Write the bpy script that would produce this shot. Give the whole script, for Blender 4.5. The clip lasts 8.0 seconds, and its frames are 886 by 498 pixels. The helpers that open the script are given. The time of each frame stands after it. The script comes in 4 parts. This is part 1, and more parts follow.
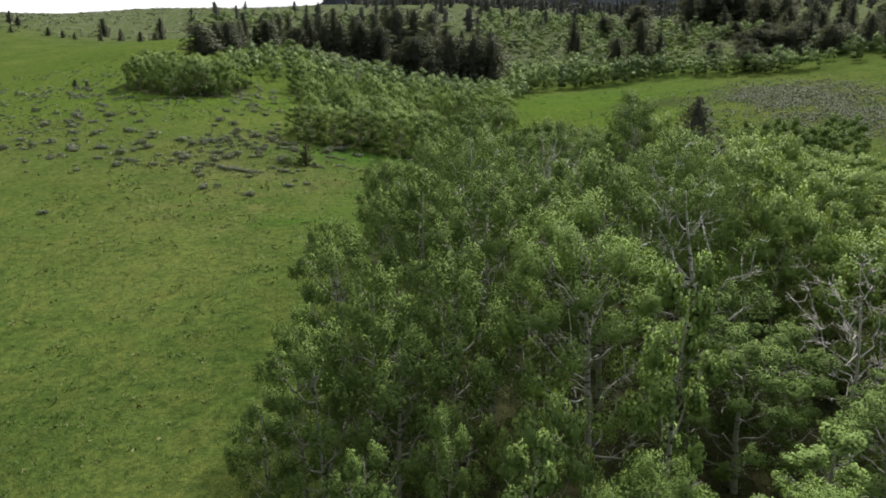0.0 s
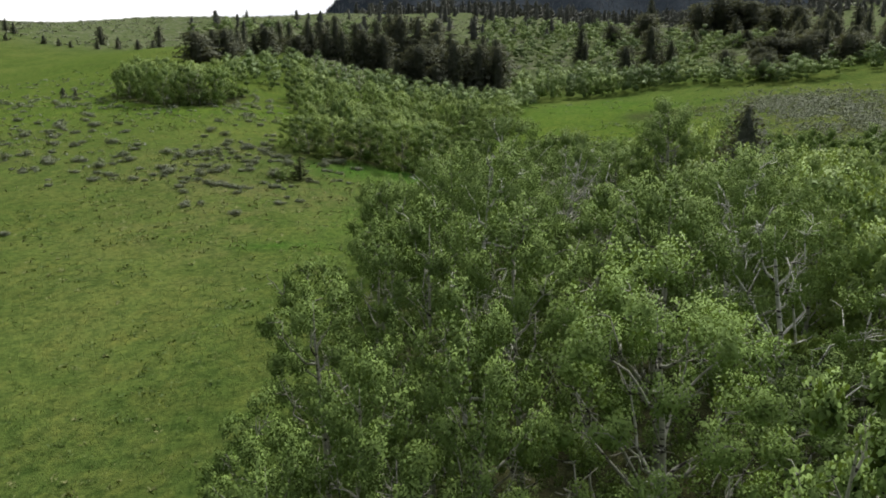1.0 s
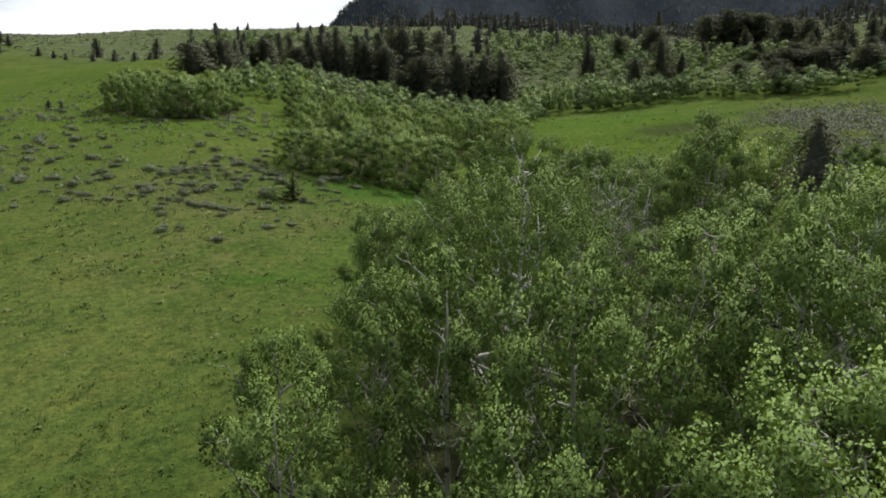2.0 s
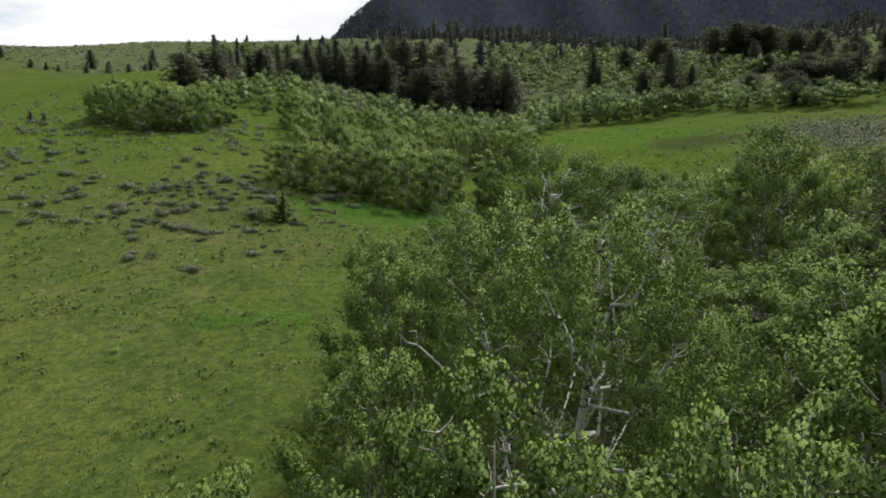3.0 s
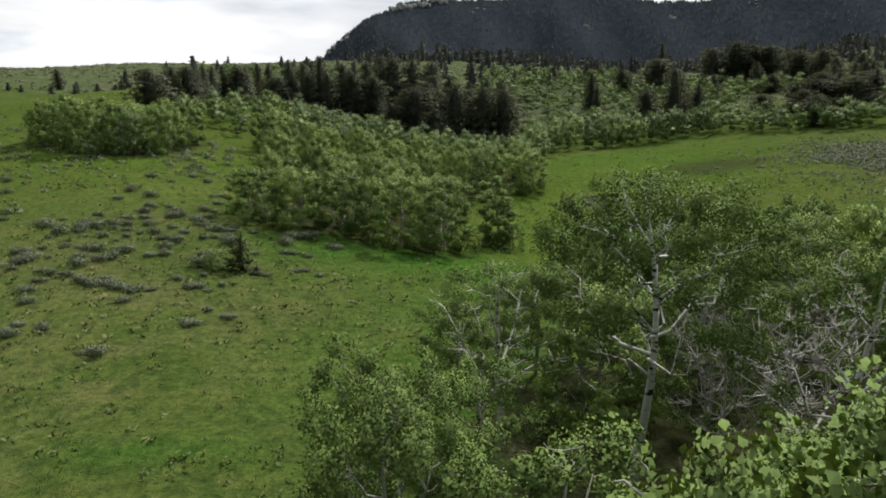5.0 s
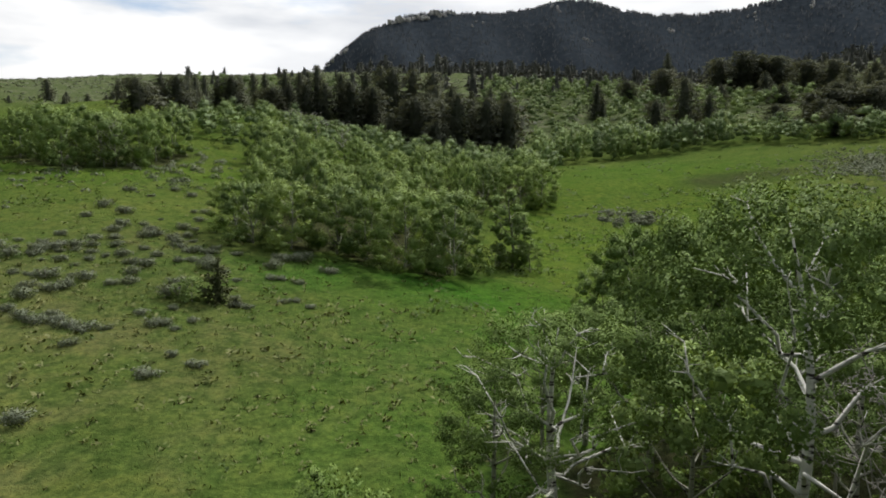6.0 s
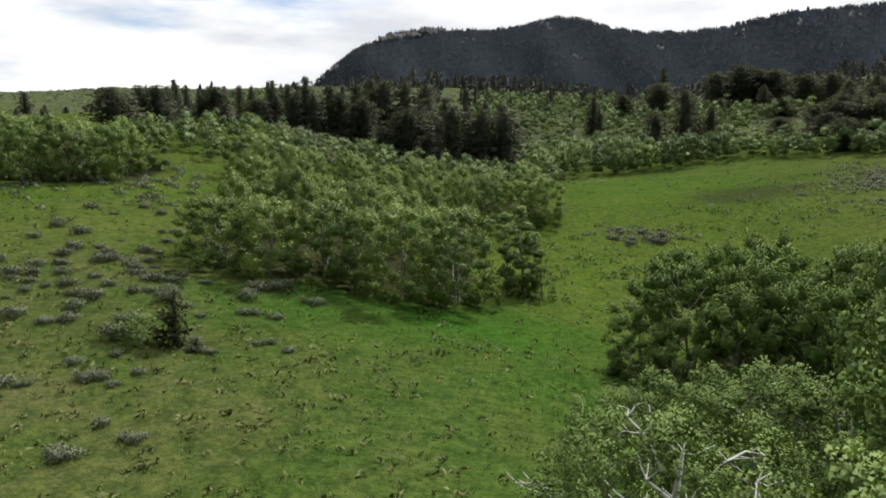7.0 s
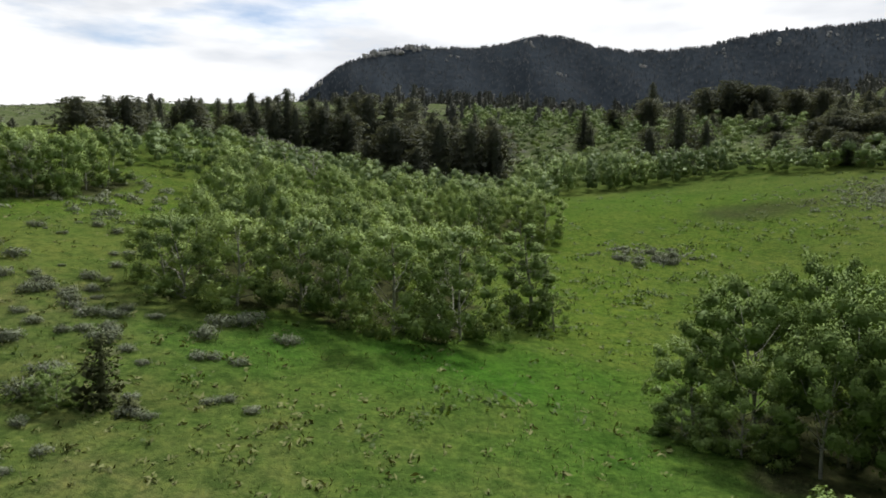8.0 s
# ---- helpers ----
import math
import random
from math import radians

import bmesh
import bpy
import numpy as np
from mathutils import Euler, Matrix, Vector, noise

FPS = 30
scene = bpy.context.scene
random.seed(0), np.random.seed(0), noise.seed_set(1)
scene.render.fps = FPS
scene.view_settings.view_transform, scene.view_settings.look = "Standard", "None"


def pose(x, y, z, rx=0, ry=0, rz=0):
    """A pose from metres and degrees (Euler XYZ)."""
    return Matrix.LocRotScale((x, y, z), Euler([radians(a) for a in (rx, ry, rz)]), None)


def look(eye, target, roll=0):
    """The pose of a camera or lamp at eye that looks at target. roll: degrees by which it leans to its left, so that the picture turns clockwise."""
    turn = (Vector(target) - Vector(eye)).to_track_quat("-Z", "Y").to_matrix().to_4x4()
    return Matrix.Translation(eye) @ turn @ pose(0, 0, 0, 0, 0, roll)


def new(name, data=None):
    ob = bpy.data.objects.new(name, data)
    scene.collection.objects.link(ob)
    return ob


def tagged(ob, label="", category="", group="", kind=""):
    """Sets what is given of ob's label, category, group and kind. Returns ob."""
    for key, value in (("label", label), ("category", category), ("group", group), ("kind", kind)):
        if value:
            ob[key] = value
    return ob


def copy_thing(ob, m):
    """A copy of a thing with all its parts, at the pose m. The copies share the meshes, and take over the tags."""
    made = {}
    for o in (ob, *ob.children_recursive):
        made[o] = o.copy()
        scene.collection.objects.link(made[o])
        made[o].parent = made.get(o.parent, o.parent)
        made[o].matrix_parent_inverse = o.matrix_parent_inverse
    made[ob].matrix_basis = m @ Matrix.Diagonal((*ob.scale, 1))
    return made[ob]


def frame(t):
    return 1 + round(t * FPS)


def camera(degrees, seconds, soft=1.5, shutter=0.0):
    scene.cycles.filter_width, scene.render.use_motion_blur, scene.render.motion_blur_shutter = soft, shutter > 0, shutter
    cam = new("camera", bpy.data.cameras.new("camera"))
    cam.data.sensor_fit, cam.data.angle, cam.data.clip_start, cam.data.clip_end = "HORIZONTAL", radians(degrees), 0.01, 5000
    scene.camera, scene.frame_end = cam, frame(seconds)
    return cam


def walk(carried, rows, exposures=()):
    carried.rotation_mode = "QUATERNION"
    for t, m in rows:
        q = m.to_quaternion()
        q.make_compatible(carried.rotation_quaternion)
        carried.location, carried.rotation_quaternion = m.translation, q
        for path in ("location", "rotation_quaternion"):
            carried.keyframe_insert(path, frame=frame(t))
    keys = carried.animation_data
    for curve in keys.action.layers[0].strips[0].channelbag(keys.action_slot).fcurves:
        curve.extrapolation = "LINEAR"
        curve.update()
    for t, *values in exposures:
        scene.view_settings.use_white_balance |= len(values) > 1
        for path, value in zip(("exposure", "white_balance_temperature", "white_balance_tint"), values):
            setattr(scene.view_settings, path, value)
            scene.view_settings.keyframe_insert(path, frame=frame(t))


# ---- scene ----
cam = camera(66.63, 8.0, soft=1.8)
METRES, EYE, TILT, LEAN, TURN = 50.0, 12.0, -12.5, 0.0, 0.0
ROWS = [
    (0.0, 0.0000, 0.0000, 0.0000, -0.00, 0.00, 0.00),
    (0.5, -0.0024, 0.0585, 0.0122, 0.14, 0.32, -0.02),
    (1.0, -0.0055, 0.1178, 0.0251, 0.26, 0.80, -0.09),
    (1.5, -0.0098, 0.1778, 0.0385, 0.37, 1.35, -0.13),
    (3.0, -0.0252, 0.3594, 0.0788, 0.51, 3.00, -0.21),
    (3.5, -0.0311, 0.4204, 0.0922, 0.37, 3.52, -0.21),
    (4.0, -0.0375, 0.4819, 0.1056, 0.04, 4.04, -0.13),
    (4.5, -0.0444, 0.5438, 0.1187, -0.41, 4.55, 0.02),
    (6.0, -0.0660, 0.7306, 0.1578, -0.67, 6.12, 0.22),
    (6.5, -0.0727, 0.7930, 0.1708, -0.91, 6.75, 0.27),
    (7.0, -0.0790, 0.8554, 0.1837, -1.45, 7.45, 0.43),
    (7.5, -0.0852, 0.9177, 0.1966, -2.07, 8.15, 0.59),
    (8.0, -0.0913, 0.9800, 0.2095, -2.77, 8.89, 0.74),
]
walk(cam, [(t, pose(0, 0, EYE, TILT, LEAN, TURN) @ pose(METRES * x, METRES * y, METRES * z, 90 + pitch, roll, yaw)) for t, x, y, z, yaw, pitch, roll in ROWS],
     exposures=((0.0, 0.0), (1.5, -0.14), (3.0, -0.28), (6.0, -0.32), (8.0, -0.22)))

# ---- light ----
SUN_AZIMUTH, SUN_HEIGHT = 24.0, 49.0      # degrees, clockwise from straight ahead (+y)
sun_data = bpy.data.lights.new("sun", "SUN")
sun_data.energy, sun_data.angle, sun_data.color = 5.0, radians(7), (1.0, 0.95, 0.88)
sun = new("sun", sun_data)
sun.matrix_basis = look((400 * math.sin(radians(SUN_AZIMUTH)), 400 * math.cos(radians(SUN_AZIMUTH)), 400 * math.tan(radians(SUN_HEIGHT))), (0, 0, 0))


def build_world():
    """Bright broken cloud with some blue between."""
    world = bpy.data.worlds.new("sky")
    scene.world = world
    world.use_nodes = True
    n, l = world.node_tree.nodes, world.node_tree.links
    n.clear()
    out, bg = n.new("ShaderNodeOutputWorld"), n.new("ShaderNodeBackground")
    sky = n.new("ShaderNodeTexSky")
    sky.sky_type, sky.sun_disc = "NISHITA", False
    sky.sun_elevation, sky.sun_rotation = radians(SUN_HEIGHT), radians(SUN_AZIMUTH)
    dim = n.new("ShaderNodeVectorMath")
    dim.operation = "SCALE"
    dim.inputs["Scale"].default_value = 0.14
    co, mp = n.new("ShaderNodeTexCoord"), n.new("ShaderNodeMapping")
    mp.inputs["Scale"].default_value = (1.5, 1.5, 6.0)
    mp.inputs["Location"].default_value = (0.35, 0.1, 0.2)
    cloud = n.new("ShaderNodeTexNoise")
    cloud.inputs["Scale"].default_value, cloud.inputs["Detail"].default_value, cloud.inputs["Roughness"].default_value = 1.6, 7.0, 0.55
    ramp = n.new("ShaderNodeValToRGB")
    ramp.color_ramp.elements[0].position, ramp.color_ramp.elements[1].position = 0.34, 0.47
    shade = n.new("ShaderNodeTexNoise")
    shade.inputs["Scale"].default_value, shade.inputs["Detail"].default_value = 2.3, 5.0
    tone = n.new("ShaderNodeValToRGB")
    tone.color_ramp.elements[0].position, tone.color_ramp.elements[1].position = 0.36, 0.56
    tone.color_ramp.elements[0].color, tone.color_ramp.elements[1].color = (0.80, 0.83, 0.88, 1), (1.22, 1.22, 1.22, 1)
    mix = n.new("ShaderNodeMix")
    mix.data_type = "RGBA"
    # Clouds shine most towards the sun and are dimmer away from it.
    toward = n.new("ShaderNodeVectorMath")
    toward.operation = "DOT_PRODUCT"
    toward.inputs[1].default_value = (math.sin(radians(SUN_AZIMUTH)) * math.cos(radians(SUN_HEIGHT)), math.cos(radians(SUN_AZIMUTH)) * math.cos(radians(SUN_HEIGHT)), math.sin(radians(SUN_HEIGHT)))
    fall = n.new("ShaderNodeMapRange")
    fall.interpolation_type = "SMOOTHSTEP"
    fall.inputs["From Min"].default_value, fall.inputs["From Max"].default_value = -0.22, 0.65
    fall.inputs["To Min"].default_value, fall.inputs["To Max"].default_value = 0.05, 1.15
    lit = n.new("ShaderNodeVectorMath")
    lit.operation = "SCALE"
    l.new(co.outputs["Generated"], toward.inputs[0])
    l.new(toward.outputs["Value"], fall.inputs["Value"])
    l.new(tone.outputs["Color"], lit.inputs[0])
    l.new(fall.outputs["Result"], lit.inputs["Scale"])
    l.new(co.outputs["Generated"], mp.inputs["Vector"])
    l.new(mp.outputs["Vector"], cloud.inputs["Vector"])
    l.new(mp.outputs["Vector"], shade.inputs["Vector"])
    l.new(cloud.outputs["Fac"], ramp.inputs["Fac"])
    l.new(shade.outputs["Fac"], tone.inputs["Fac"])
    l.new(sky.outputs["Color"], dim.inputs[0])
    l.new(ramp.outputs["Color"], mix.inputs["Factor"])
    l.new(dim.outputs["Vector"], mix.inputs["A"])
    l.new(lit.outputs["Vector"], mix.inputs["B"])
    l.new(mix.outputs["Result"], bg.inputs["Color"])
    bg.inputs["Strength"].default_value = 1.0
    l.new(bg.outputs["Background"], out.inputs["Surface"])


build_world()


# ---- materials ----
def material(name, rough=0.7):
    m = bpy.data.materials.new(name)
    m.use_nodes = True
    n = m.node_tree.nodes
    b = n["Principled BSDF"]
    b.inputs["Roughness"].default_value = rough
    b.inputs["Specular IOR Level"].default_value = 0.15
    return m, n, m.node_tree.links, b


def noise_node(n, l, vector, scale, detail=4.0, rough=0.55):
    t = n.new("ShaderNodeTexNoise")
    t.inputs["Scale"].default_value, t.inputs["Detail"].default_value, t.inputs["Roughness"].default_value = scale, detail, rough
    l.new(vector, t.inputs["Vector"])
    return t.outputs["Fac"]


def ramp_node(n, l, fac, stops):
    r = n.new("ShaderNodeValToRGB")
    e = r.color_ramp.elements
    while len(e) < len(stops):
        e.new(0.5)
    for item, (place, colour) in zip(e, stops):
        item.position, item.color = place, (*colour, 1) if len(colour) == 3 else colour
    l.new(fac, r.inputs["Fac"])
    return r.outputs["Color"]


def mixed(n, l, fac, a, b, kind="MIX"):
    m = n.new("ShaderNodeMix")
    m.data_type, m.blend_type = "RGBA", kind
    for value, socket in ((fac, m.inputs["Factor"]), (a, m.inputs["A"]), (b, m.inputs["B"])):
        if isinstance(value, (int, float)):
            socket.default_value = value
        elif isinstance(value, tuple):
            socket.default_value = (*value, 1)
        else:
            l.new(value, socket)
    return m.outputs["Result"]


def bumped(n, l, b, height, strength, distance):
    k = n.new("ShaderNodeBump")
    k.inputs["Strength"].default_value, k.inputs["Distance"].default_value = strength, distance
    l.new(height, k.inputs["Height"])
    l.new(k.outputs["Normal"], b.inputs["Normal"])


def leaf_material(name, dark, mid, light, glow=0.35, rough=0.5, tree=0.35, joined=False, lit_tip=None, gloss=0.15):
    """Thin leaves: each leaf a little different, each plant a little different, light passing through."""
    m, n, l, b = material(name, rough)
    b.inputs["Specular IOR Level"].default_value = gloss
    geo, info = n.new("ShaderNodeNewGeometry"), n.new("ShaderNodeObjectInfo")
    col = ramp_node(n, l, geo.outputs["Random Per Island"], [(0.0, dark), (0.55, mid), (1.0, light)])
    which = info.outputs["Random"]
    if joined:
        tint = n.new("ShaderNodeAttribute")
        tint.attribute_name = "tint"
        which = tint.outputs["Fac"]
    shift = ramp_node(n, l, which, [(0.0, tuple(c * 0.8 for c in dark)), (0.5, mid), (1.0, tuple(c * 1.05 for c in light))])
    col = mixed(n, l, tree, col, shift)
    # Shoot tips blend to a paler green: their lit look is put into colour.
    if lit_tip:
        tip_mask = n.new("ShaderNodeAttribute")
        tip_mask.attribute_name = "lit_tip"
        col = mixed(n, l, tip_mask.outputs["Fac"], col, lit_tip)
    l.new(col, b.inputs["Base Color"])
    thin, both = n.new("ShaderNodeBsdfTranslucent"), n.new("ShaderNodeMixShader")
    warm = mixed(n, l, 1.0, col, (1.25, 1.2, 0.6), "MULTIPLY")
    l.new(warm, thin.inputs["Color"])
    both.inputs["Fac"].default_value = glow
    l.new(b.outputs["BSDF"], both.inputs[1])
    l.new(thin.outputs["BSDF"], both.inputs[2])
    l.new(both.outputs["Shader"], n["Material Output"].inputs["Surface"])
    return m


ASPEN_LEAF = leaf_material("aspen_leaf", (0.106, 0.170, 0.048), (0.138, 0.210, 0.060), (0.172, 0.250, 0.078), glow=0.08, rough=0.65, gloss=0.06, lit_tip=(0.210, 0.300, 0.078))
# Lighter copy of the aspen leaf; the thicket's brighter lighting is in the colour.
LIT_LEAF = leaf_material("lit_leaf", (0.138, 0.210, 0.078), (0.206, 0.300, 0.100), (0.292, 0.386, 0.128), glow=0.18, rough=0.65, tree=0.7, gloss=0.14, lit_tip=(0.27, 0.36, 0.11))
PALE_LEAF = leaf_material("pale_aspen_leaf", (0.150, 0.232, 0.062), (0.186, 0.282, 0.080), (0.228, 0.326, 0.105), glow=0.14, rough=0.65, gloss=0.08, lit_tip=(0.235, 0.332, 0.105))
STAND_LEAF = leaf_material("stand_leaf", (0.125, 0.185, 0.086), (0.180, 0.256, 0.106), (0.245, 0.330, 0.128), glow=0.18, rough=0.65, tree=0.85, gloss=0.12, joined=True)
# Lighter, greyer needles: far haze is put into the conifers' colour.
FIR_NEEDLE = leaf_material("fir_needle", (0.092, 0.104, 0.080), (0.122, 0.136, 0.104), (0.156, 0.168, 0.130), glow=0.22, rough=0.95, tree=0.6)
STAND_NEEDLE = leaf_material("stand_needle", (0.078, 0.083, 0.074), (0.104, 0.109, 0.096), (0.134, 0.139, 0.120), glow=0.05, rough=0.95, tree=0.8, joined=True)
# Blue-grey tint: the haze over the far ridge is put into the needles.
HAZED_NEEDLE = leaf_material("hazed_needle", (0.026, 0.035, 0.043), (0.040, 0.051, 0.061), (0.068, 0.080, 0.088), glow=0.0, rough=0.9)
YOUNG_NEEDLE = leaf_material("young_needle", (0.060, 0.075, 0.030), (0.085, 0.100, 0.042), (0.120, 0.135, 0.060), glow=0.05, rough=0.9)
SAGE_LEAF = leaf_material("sage_leaf", (0.120, 0.144, 0.094), (0.170, 0.198, 0.134), (0.245, 0.272, 0.200), glow=0.10, rough=0.8)
GRASS_BLADE = leaf_material("grass_blade", (0.066, 0.108, 0.022), (0.100, 0.145, 0.032), (0.200, 0.210, 0.090), glow=0.1, rough=0.6)
DRY_GRASS = leaf_material("dry_grass", (0.120, 0.150, 0.048), (0.170, 0.190, 0.072), (0.240, 0.245, 0.110), glow=0.08, rough=0.8)
FORB_LEAF = leaf_material("forb_leaf", (0.040, 0.078, 0.016), (0.066, 0.112, 0.024), (0.105, 0.150, 0.042), glow=0.25, rough=0.6)


def bark_material(name, pale, dark, marks):
    m, n, l, b = material(name, 0.8)
    co, mp = n.new("ShaderNodeTexCoord"), n.new("ShaderNodeMapping")
    mp.inputs["Scale"].default_value = (1.0, 1.0, 3.0)
    l.new(co.outputs["Object"], mp.inputs["Vector"])
    col = ramp_node(n, l, noise_node(n, l, mp.outputs["Vector"], 5.0), [(0.3, tuple(c * 0.72 for c in pale)), (0.7, pale)])
    knot = ramp_node(n, l, noise_node(n, l, mp.outputs["Vector"], 3.2, 3.0), [(marks, (0, 0, 0)), (marks + 0.06, (1, 1, 1))])
    col = mixed(n, l, knot, col, dark)
    l.new(col, b.inputs["Base Color"])
    bumped(n, l, b, noise_node(n, l, mp.outputs["Vector"], 30.0), 0.4, 0.01)
    return m


PLAIN_BARK = bark_material("young_aspen_bark", (0.36, 0.36, 0.30), (0.035, 0.03, 0.027), 0.56)
ASPEN_BARK = bark_material("aspen_bark", (0.62, 0.62, 0.57), (0.035, 0.03, 0.027), 0.565)
DEAD_WOOD = bark_material("dead_wood", (0.44, 0.42, 0.39), (0.10, 0.09, 0.08), 0.66)
FIR_BARK = bark_material("fir_bark", (0.11, 0.085, 0.065), (0.04, 0.03, 0.025), 0.5)


def ground_material():
    m, n, l, b = material("meadow", 0.9)
    co = n.new("ShaderNodeTexCoord").outputs["Object"]
    dry, lush, wild, shade_litter = (n.new("ShaderNodeVertexColor") for _ in range(4))
    dry.layer_name, lush.layer_name, wild.layer_name, shade_litter.layer_name = "dry", "lush", "wild", "shade_litter"
    big = noise_node(n, l, co, 0.06, 4)
    mid = noise_node(n, l, co, 0.55, 5, 0.6)
    fine = noise_node(n, l, co, 5.0, 5, 0.7)
    col = ramp_node(n, l, big, [(0.3, (0.052, 0.085, 0.020)), (0.5, (0.070, 0.104, 0.025)), (0.7, (0.094, 0.122, 0.033))])
    col = mixed(n, l, mixed(n, l, 1.0, ramp_node(n, l, mid, [(0.42, (0, 0, 0)), (0.62, (1, 1, 1))]), (0.35, 0.35, 0.35), "MULTIPLY"), col, (0.104, 0.112, 0.030))
    blotch = ramp_node(n, l, noise_node(n, l, co, 0.17, 3, 0.5), [(0.35, (0.80, 0.86, 0.82)), (0.55, (1.0, 1.0, 1.0)), (0.7, (1.10, 1.05, 1.05))])
    col = mixed(n, l, 1.0, col, blotch, "MULTIPLY")
    col = mixed(n, l, lush.outputs["Color"], col, (0.036, 0.108, 0.013))
    earth = ramp_node(n, l, mid, [(0.35, (0.080, 0.106, 0.030)), (0.68, (0.138, 0.128, 0.062))])
    col = mixed(n, l, dry.outputs["Color"], col, earth)
    scrub = ramp_node(n, l, noise_node(n, l, co, 0.25, 6, 0.7), [(0.35, (0.060, 0.085, 0.030)), (0.52, (0.092, 0.112, 0.056)), (0.64, (0.150, 0.155, 0.110))])
    col = mixed(n, l, wild.outputs["Color"], col, scrub)
    sward = n.new("ShaderNodeVertexColor")
    sward.layer_name = "sward"
    col = mixed(n, l, sward.outputs["Color"], col, ramp_node(n, l, mid, [(0.35, (0.060, 0.114, 0.014)), (0.65, (0.097, 0.140, 0.022))]))
    # Dark floor: canopy shade put in with leaf litter; also the brown patch.
    floor_ = ramp_node(n, l, noise_node(n, l, co, 1.6, 6, 0.7), [(0.35, (0.028, 0.026, 0.016)), (0.55, (0.045, 0.046, 0.024)), (0.7, (0.06, 0.07, 0.028))])
    col = mixed(n, l, shade_litter.outputs["Color"], col, floor_)
    col = mixed(n, l, 1.0, col, ramp_node(n, l, fine, [(0.3, (0.48, 0.52, 0.50)), (0.5, (1.0, 1.0, 1.0)), (0.7, (1.45, 1.36, 1.3))]), "MULTIPLY")
    tuft = noise_node(n, l, co, 1.7, 4, 0.65)
    col = mixed(n, l, 1.0, col, ramp_node(n, l, tuft, [(0.34, (0.58, 0.66, 0.64)), (0.5, (1.0, 1.0, 1.0)), (0.68, (1.36, 1.24, 1.2))]), "MULTIPLY")
    l.new(col, b.inputs["Base Color"])
    b.inputs["Specular IOR Level"].default_value = 0.0
    b.inputs["Sheen Weight"].default_value, b.inputs["Sheen Roughness"].default_value = 0.10, 0.4
    b.inputs["Sheen Tint"].default_value = (0.50, 0.75, 0.25, 1)
    high = mixed(n, l, 0.5, fine, noise_node(n, l, co, 18.0, 3))
    bumped(n, l, b, high, 0.8, 0.12)
    return m


MEADOW = ground_material()


def rock_wood_material():
    m, n, l, b = material("hazed_mountain", 0.95)
    co = n.new("ShaderNodeTexCoord").outputs["Object"]
    a = noise_node(n, l, co, 0.02, 6, 0.65)
    c = noise_node(n, l, co, 0.09, 5, 0.7)
    # Colours carry the bluish haze of the distance as well as rock and wood.
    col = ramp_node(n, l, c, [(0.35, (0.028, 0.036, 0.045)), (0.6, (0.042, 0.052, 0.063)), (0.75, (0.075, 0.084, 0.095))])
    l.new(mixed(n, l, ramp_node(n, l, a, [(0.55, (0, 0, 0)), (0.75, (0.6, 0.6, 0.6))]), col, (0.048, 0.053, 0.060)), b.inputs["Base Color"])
    b.inputs["Specular IOR Level"].default_value = 0.0
    return m


HAZED_MOUNTAIN = rock_wood_material()


def rock_material():
    m, n, l, b = material("pale_rock", 0.9)
    co = n.new("ShaderNodeTexCoord").outputs["Object"]
    c = noise_node(n, l, co, 0.3, 6, 0.7)
    l.new(ramp_node(n, l, c, [(0.3, (0.30, 0.295, 0.285)), (0.7, (0.55, 0.54, 0.52))]), b.inputs["Base Color"])
    bumped(n, l, b, c, 0.7, 1.0)
    return m


PALE_ROCK = rock_material()


# ---- mesh helpers ----
rng = np.random.default_rng(7)


def mesh_of(name, verts, faces, mat, smooth=False):
    me = bpy.data.meshes.new(name)
    me.from_pydata(verts, [], faces)
    me.materials.append(mat)
    if smooth:
        me.polygons.foreach_set("use_smooth", np.ones(len(me.polygons), dtype=bool))
    me.update()
    return me


def quads_mesh(name, corners, mat, normals=None):
    """One mesh of loose four-cornered leaves; corners has the shape (n, 4, 3). With normals, leaves are shaded together as a rounded mass."""
    k = len(corners)
    if normals is not None:
        away = (np.cross(corners[:, 2] - corners[:, 0], corners[:, 3] - corners[:, 1]) * normals).sum(1) < 0
        corners = np.where(away[:, None, None], corners[:, ::-1], corners)
    me = bpy.data.meshes.new(name)
    me.vertices.add(4 * k)
    me.vertices.foreach_set("co", np.ascontiguousarray(corners, dtype=np.float32).ravel())
    me.loops.add(4 * k)
    me.loops.foreach_set("vertex_index", np.arange(4 * k, dtype=np.int32))
    me.polygons.add(k)
    me.polygons.foreach_set("loop_start", np.arange(0, 4 * k, 4, dtype=np.int32))
    me.polygons.foreach_set("loop_total", np.full(k, 4, dtype=np.int32))
    me.materials.append(mat)
    me.update(calc_edges=True)
    me.validate()
    if normals is not None:
        me.polygons.foreach_set("use_smooth", np.ones(k, dtype=bool))
        me.normals_split_custom_set_from_vertices(np.repeat(unit(normals), 4, 0).astype(np.float32))
    return me


def flat_normals(corners, toward):
    """Each leaf's own normal, on the side that looks outward."""
    own = unit(np.cross(corners[:, 2] - corners[:, 0], corners[:, 3] - corners[:, 1]))
    return own * np.where((own * toward).sum(1, keepdims=True) < 0, -1, 1)


def part(name, me, parent, label=""):
    ob = new(name, me)
    ob.parent = parent
    return tagged(ob, label)


def thing(name, label, category, group="", kind=""):
    return tagged(new(name), label, category, group, kind)


def unit(v):
    return v / np.maximum(np.linalg.norm(v, axis=-1, keepdims=True), 1e-9)


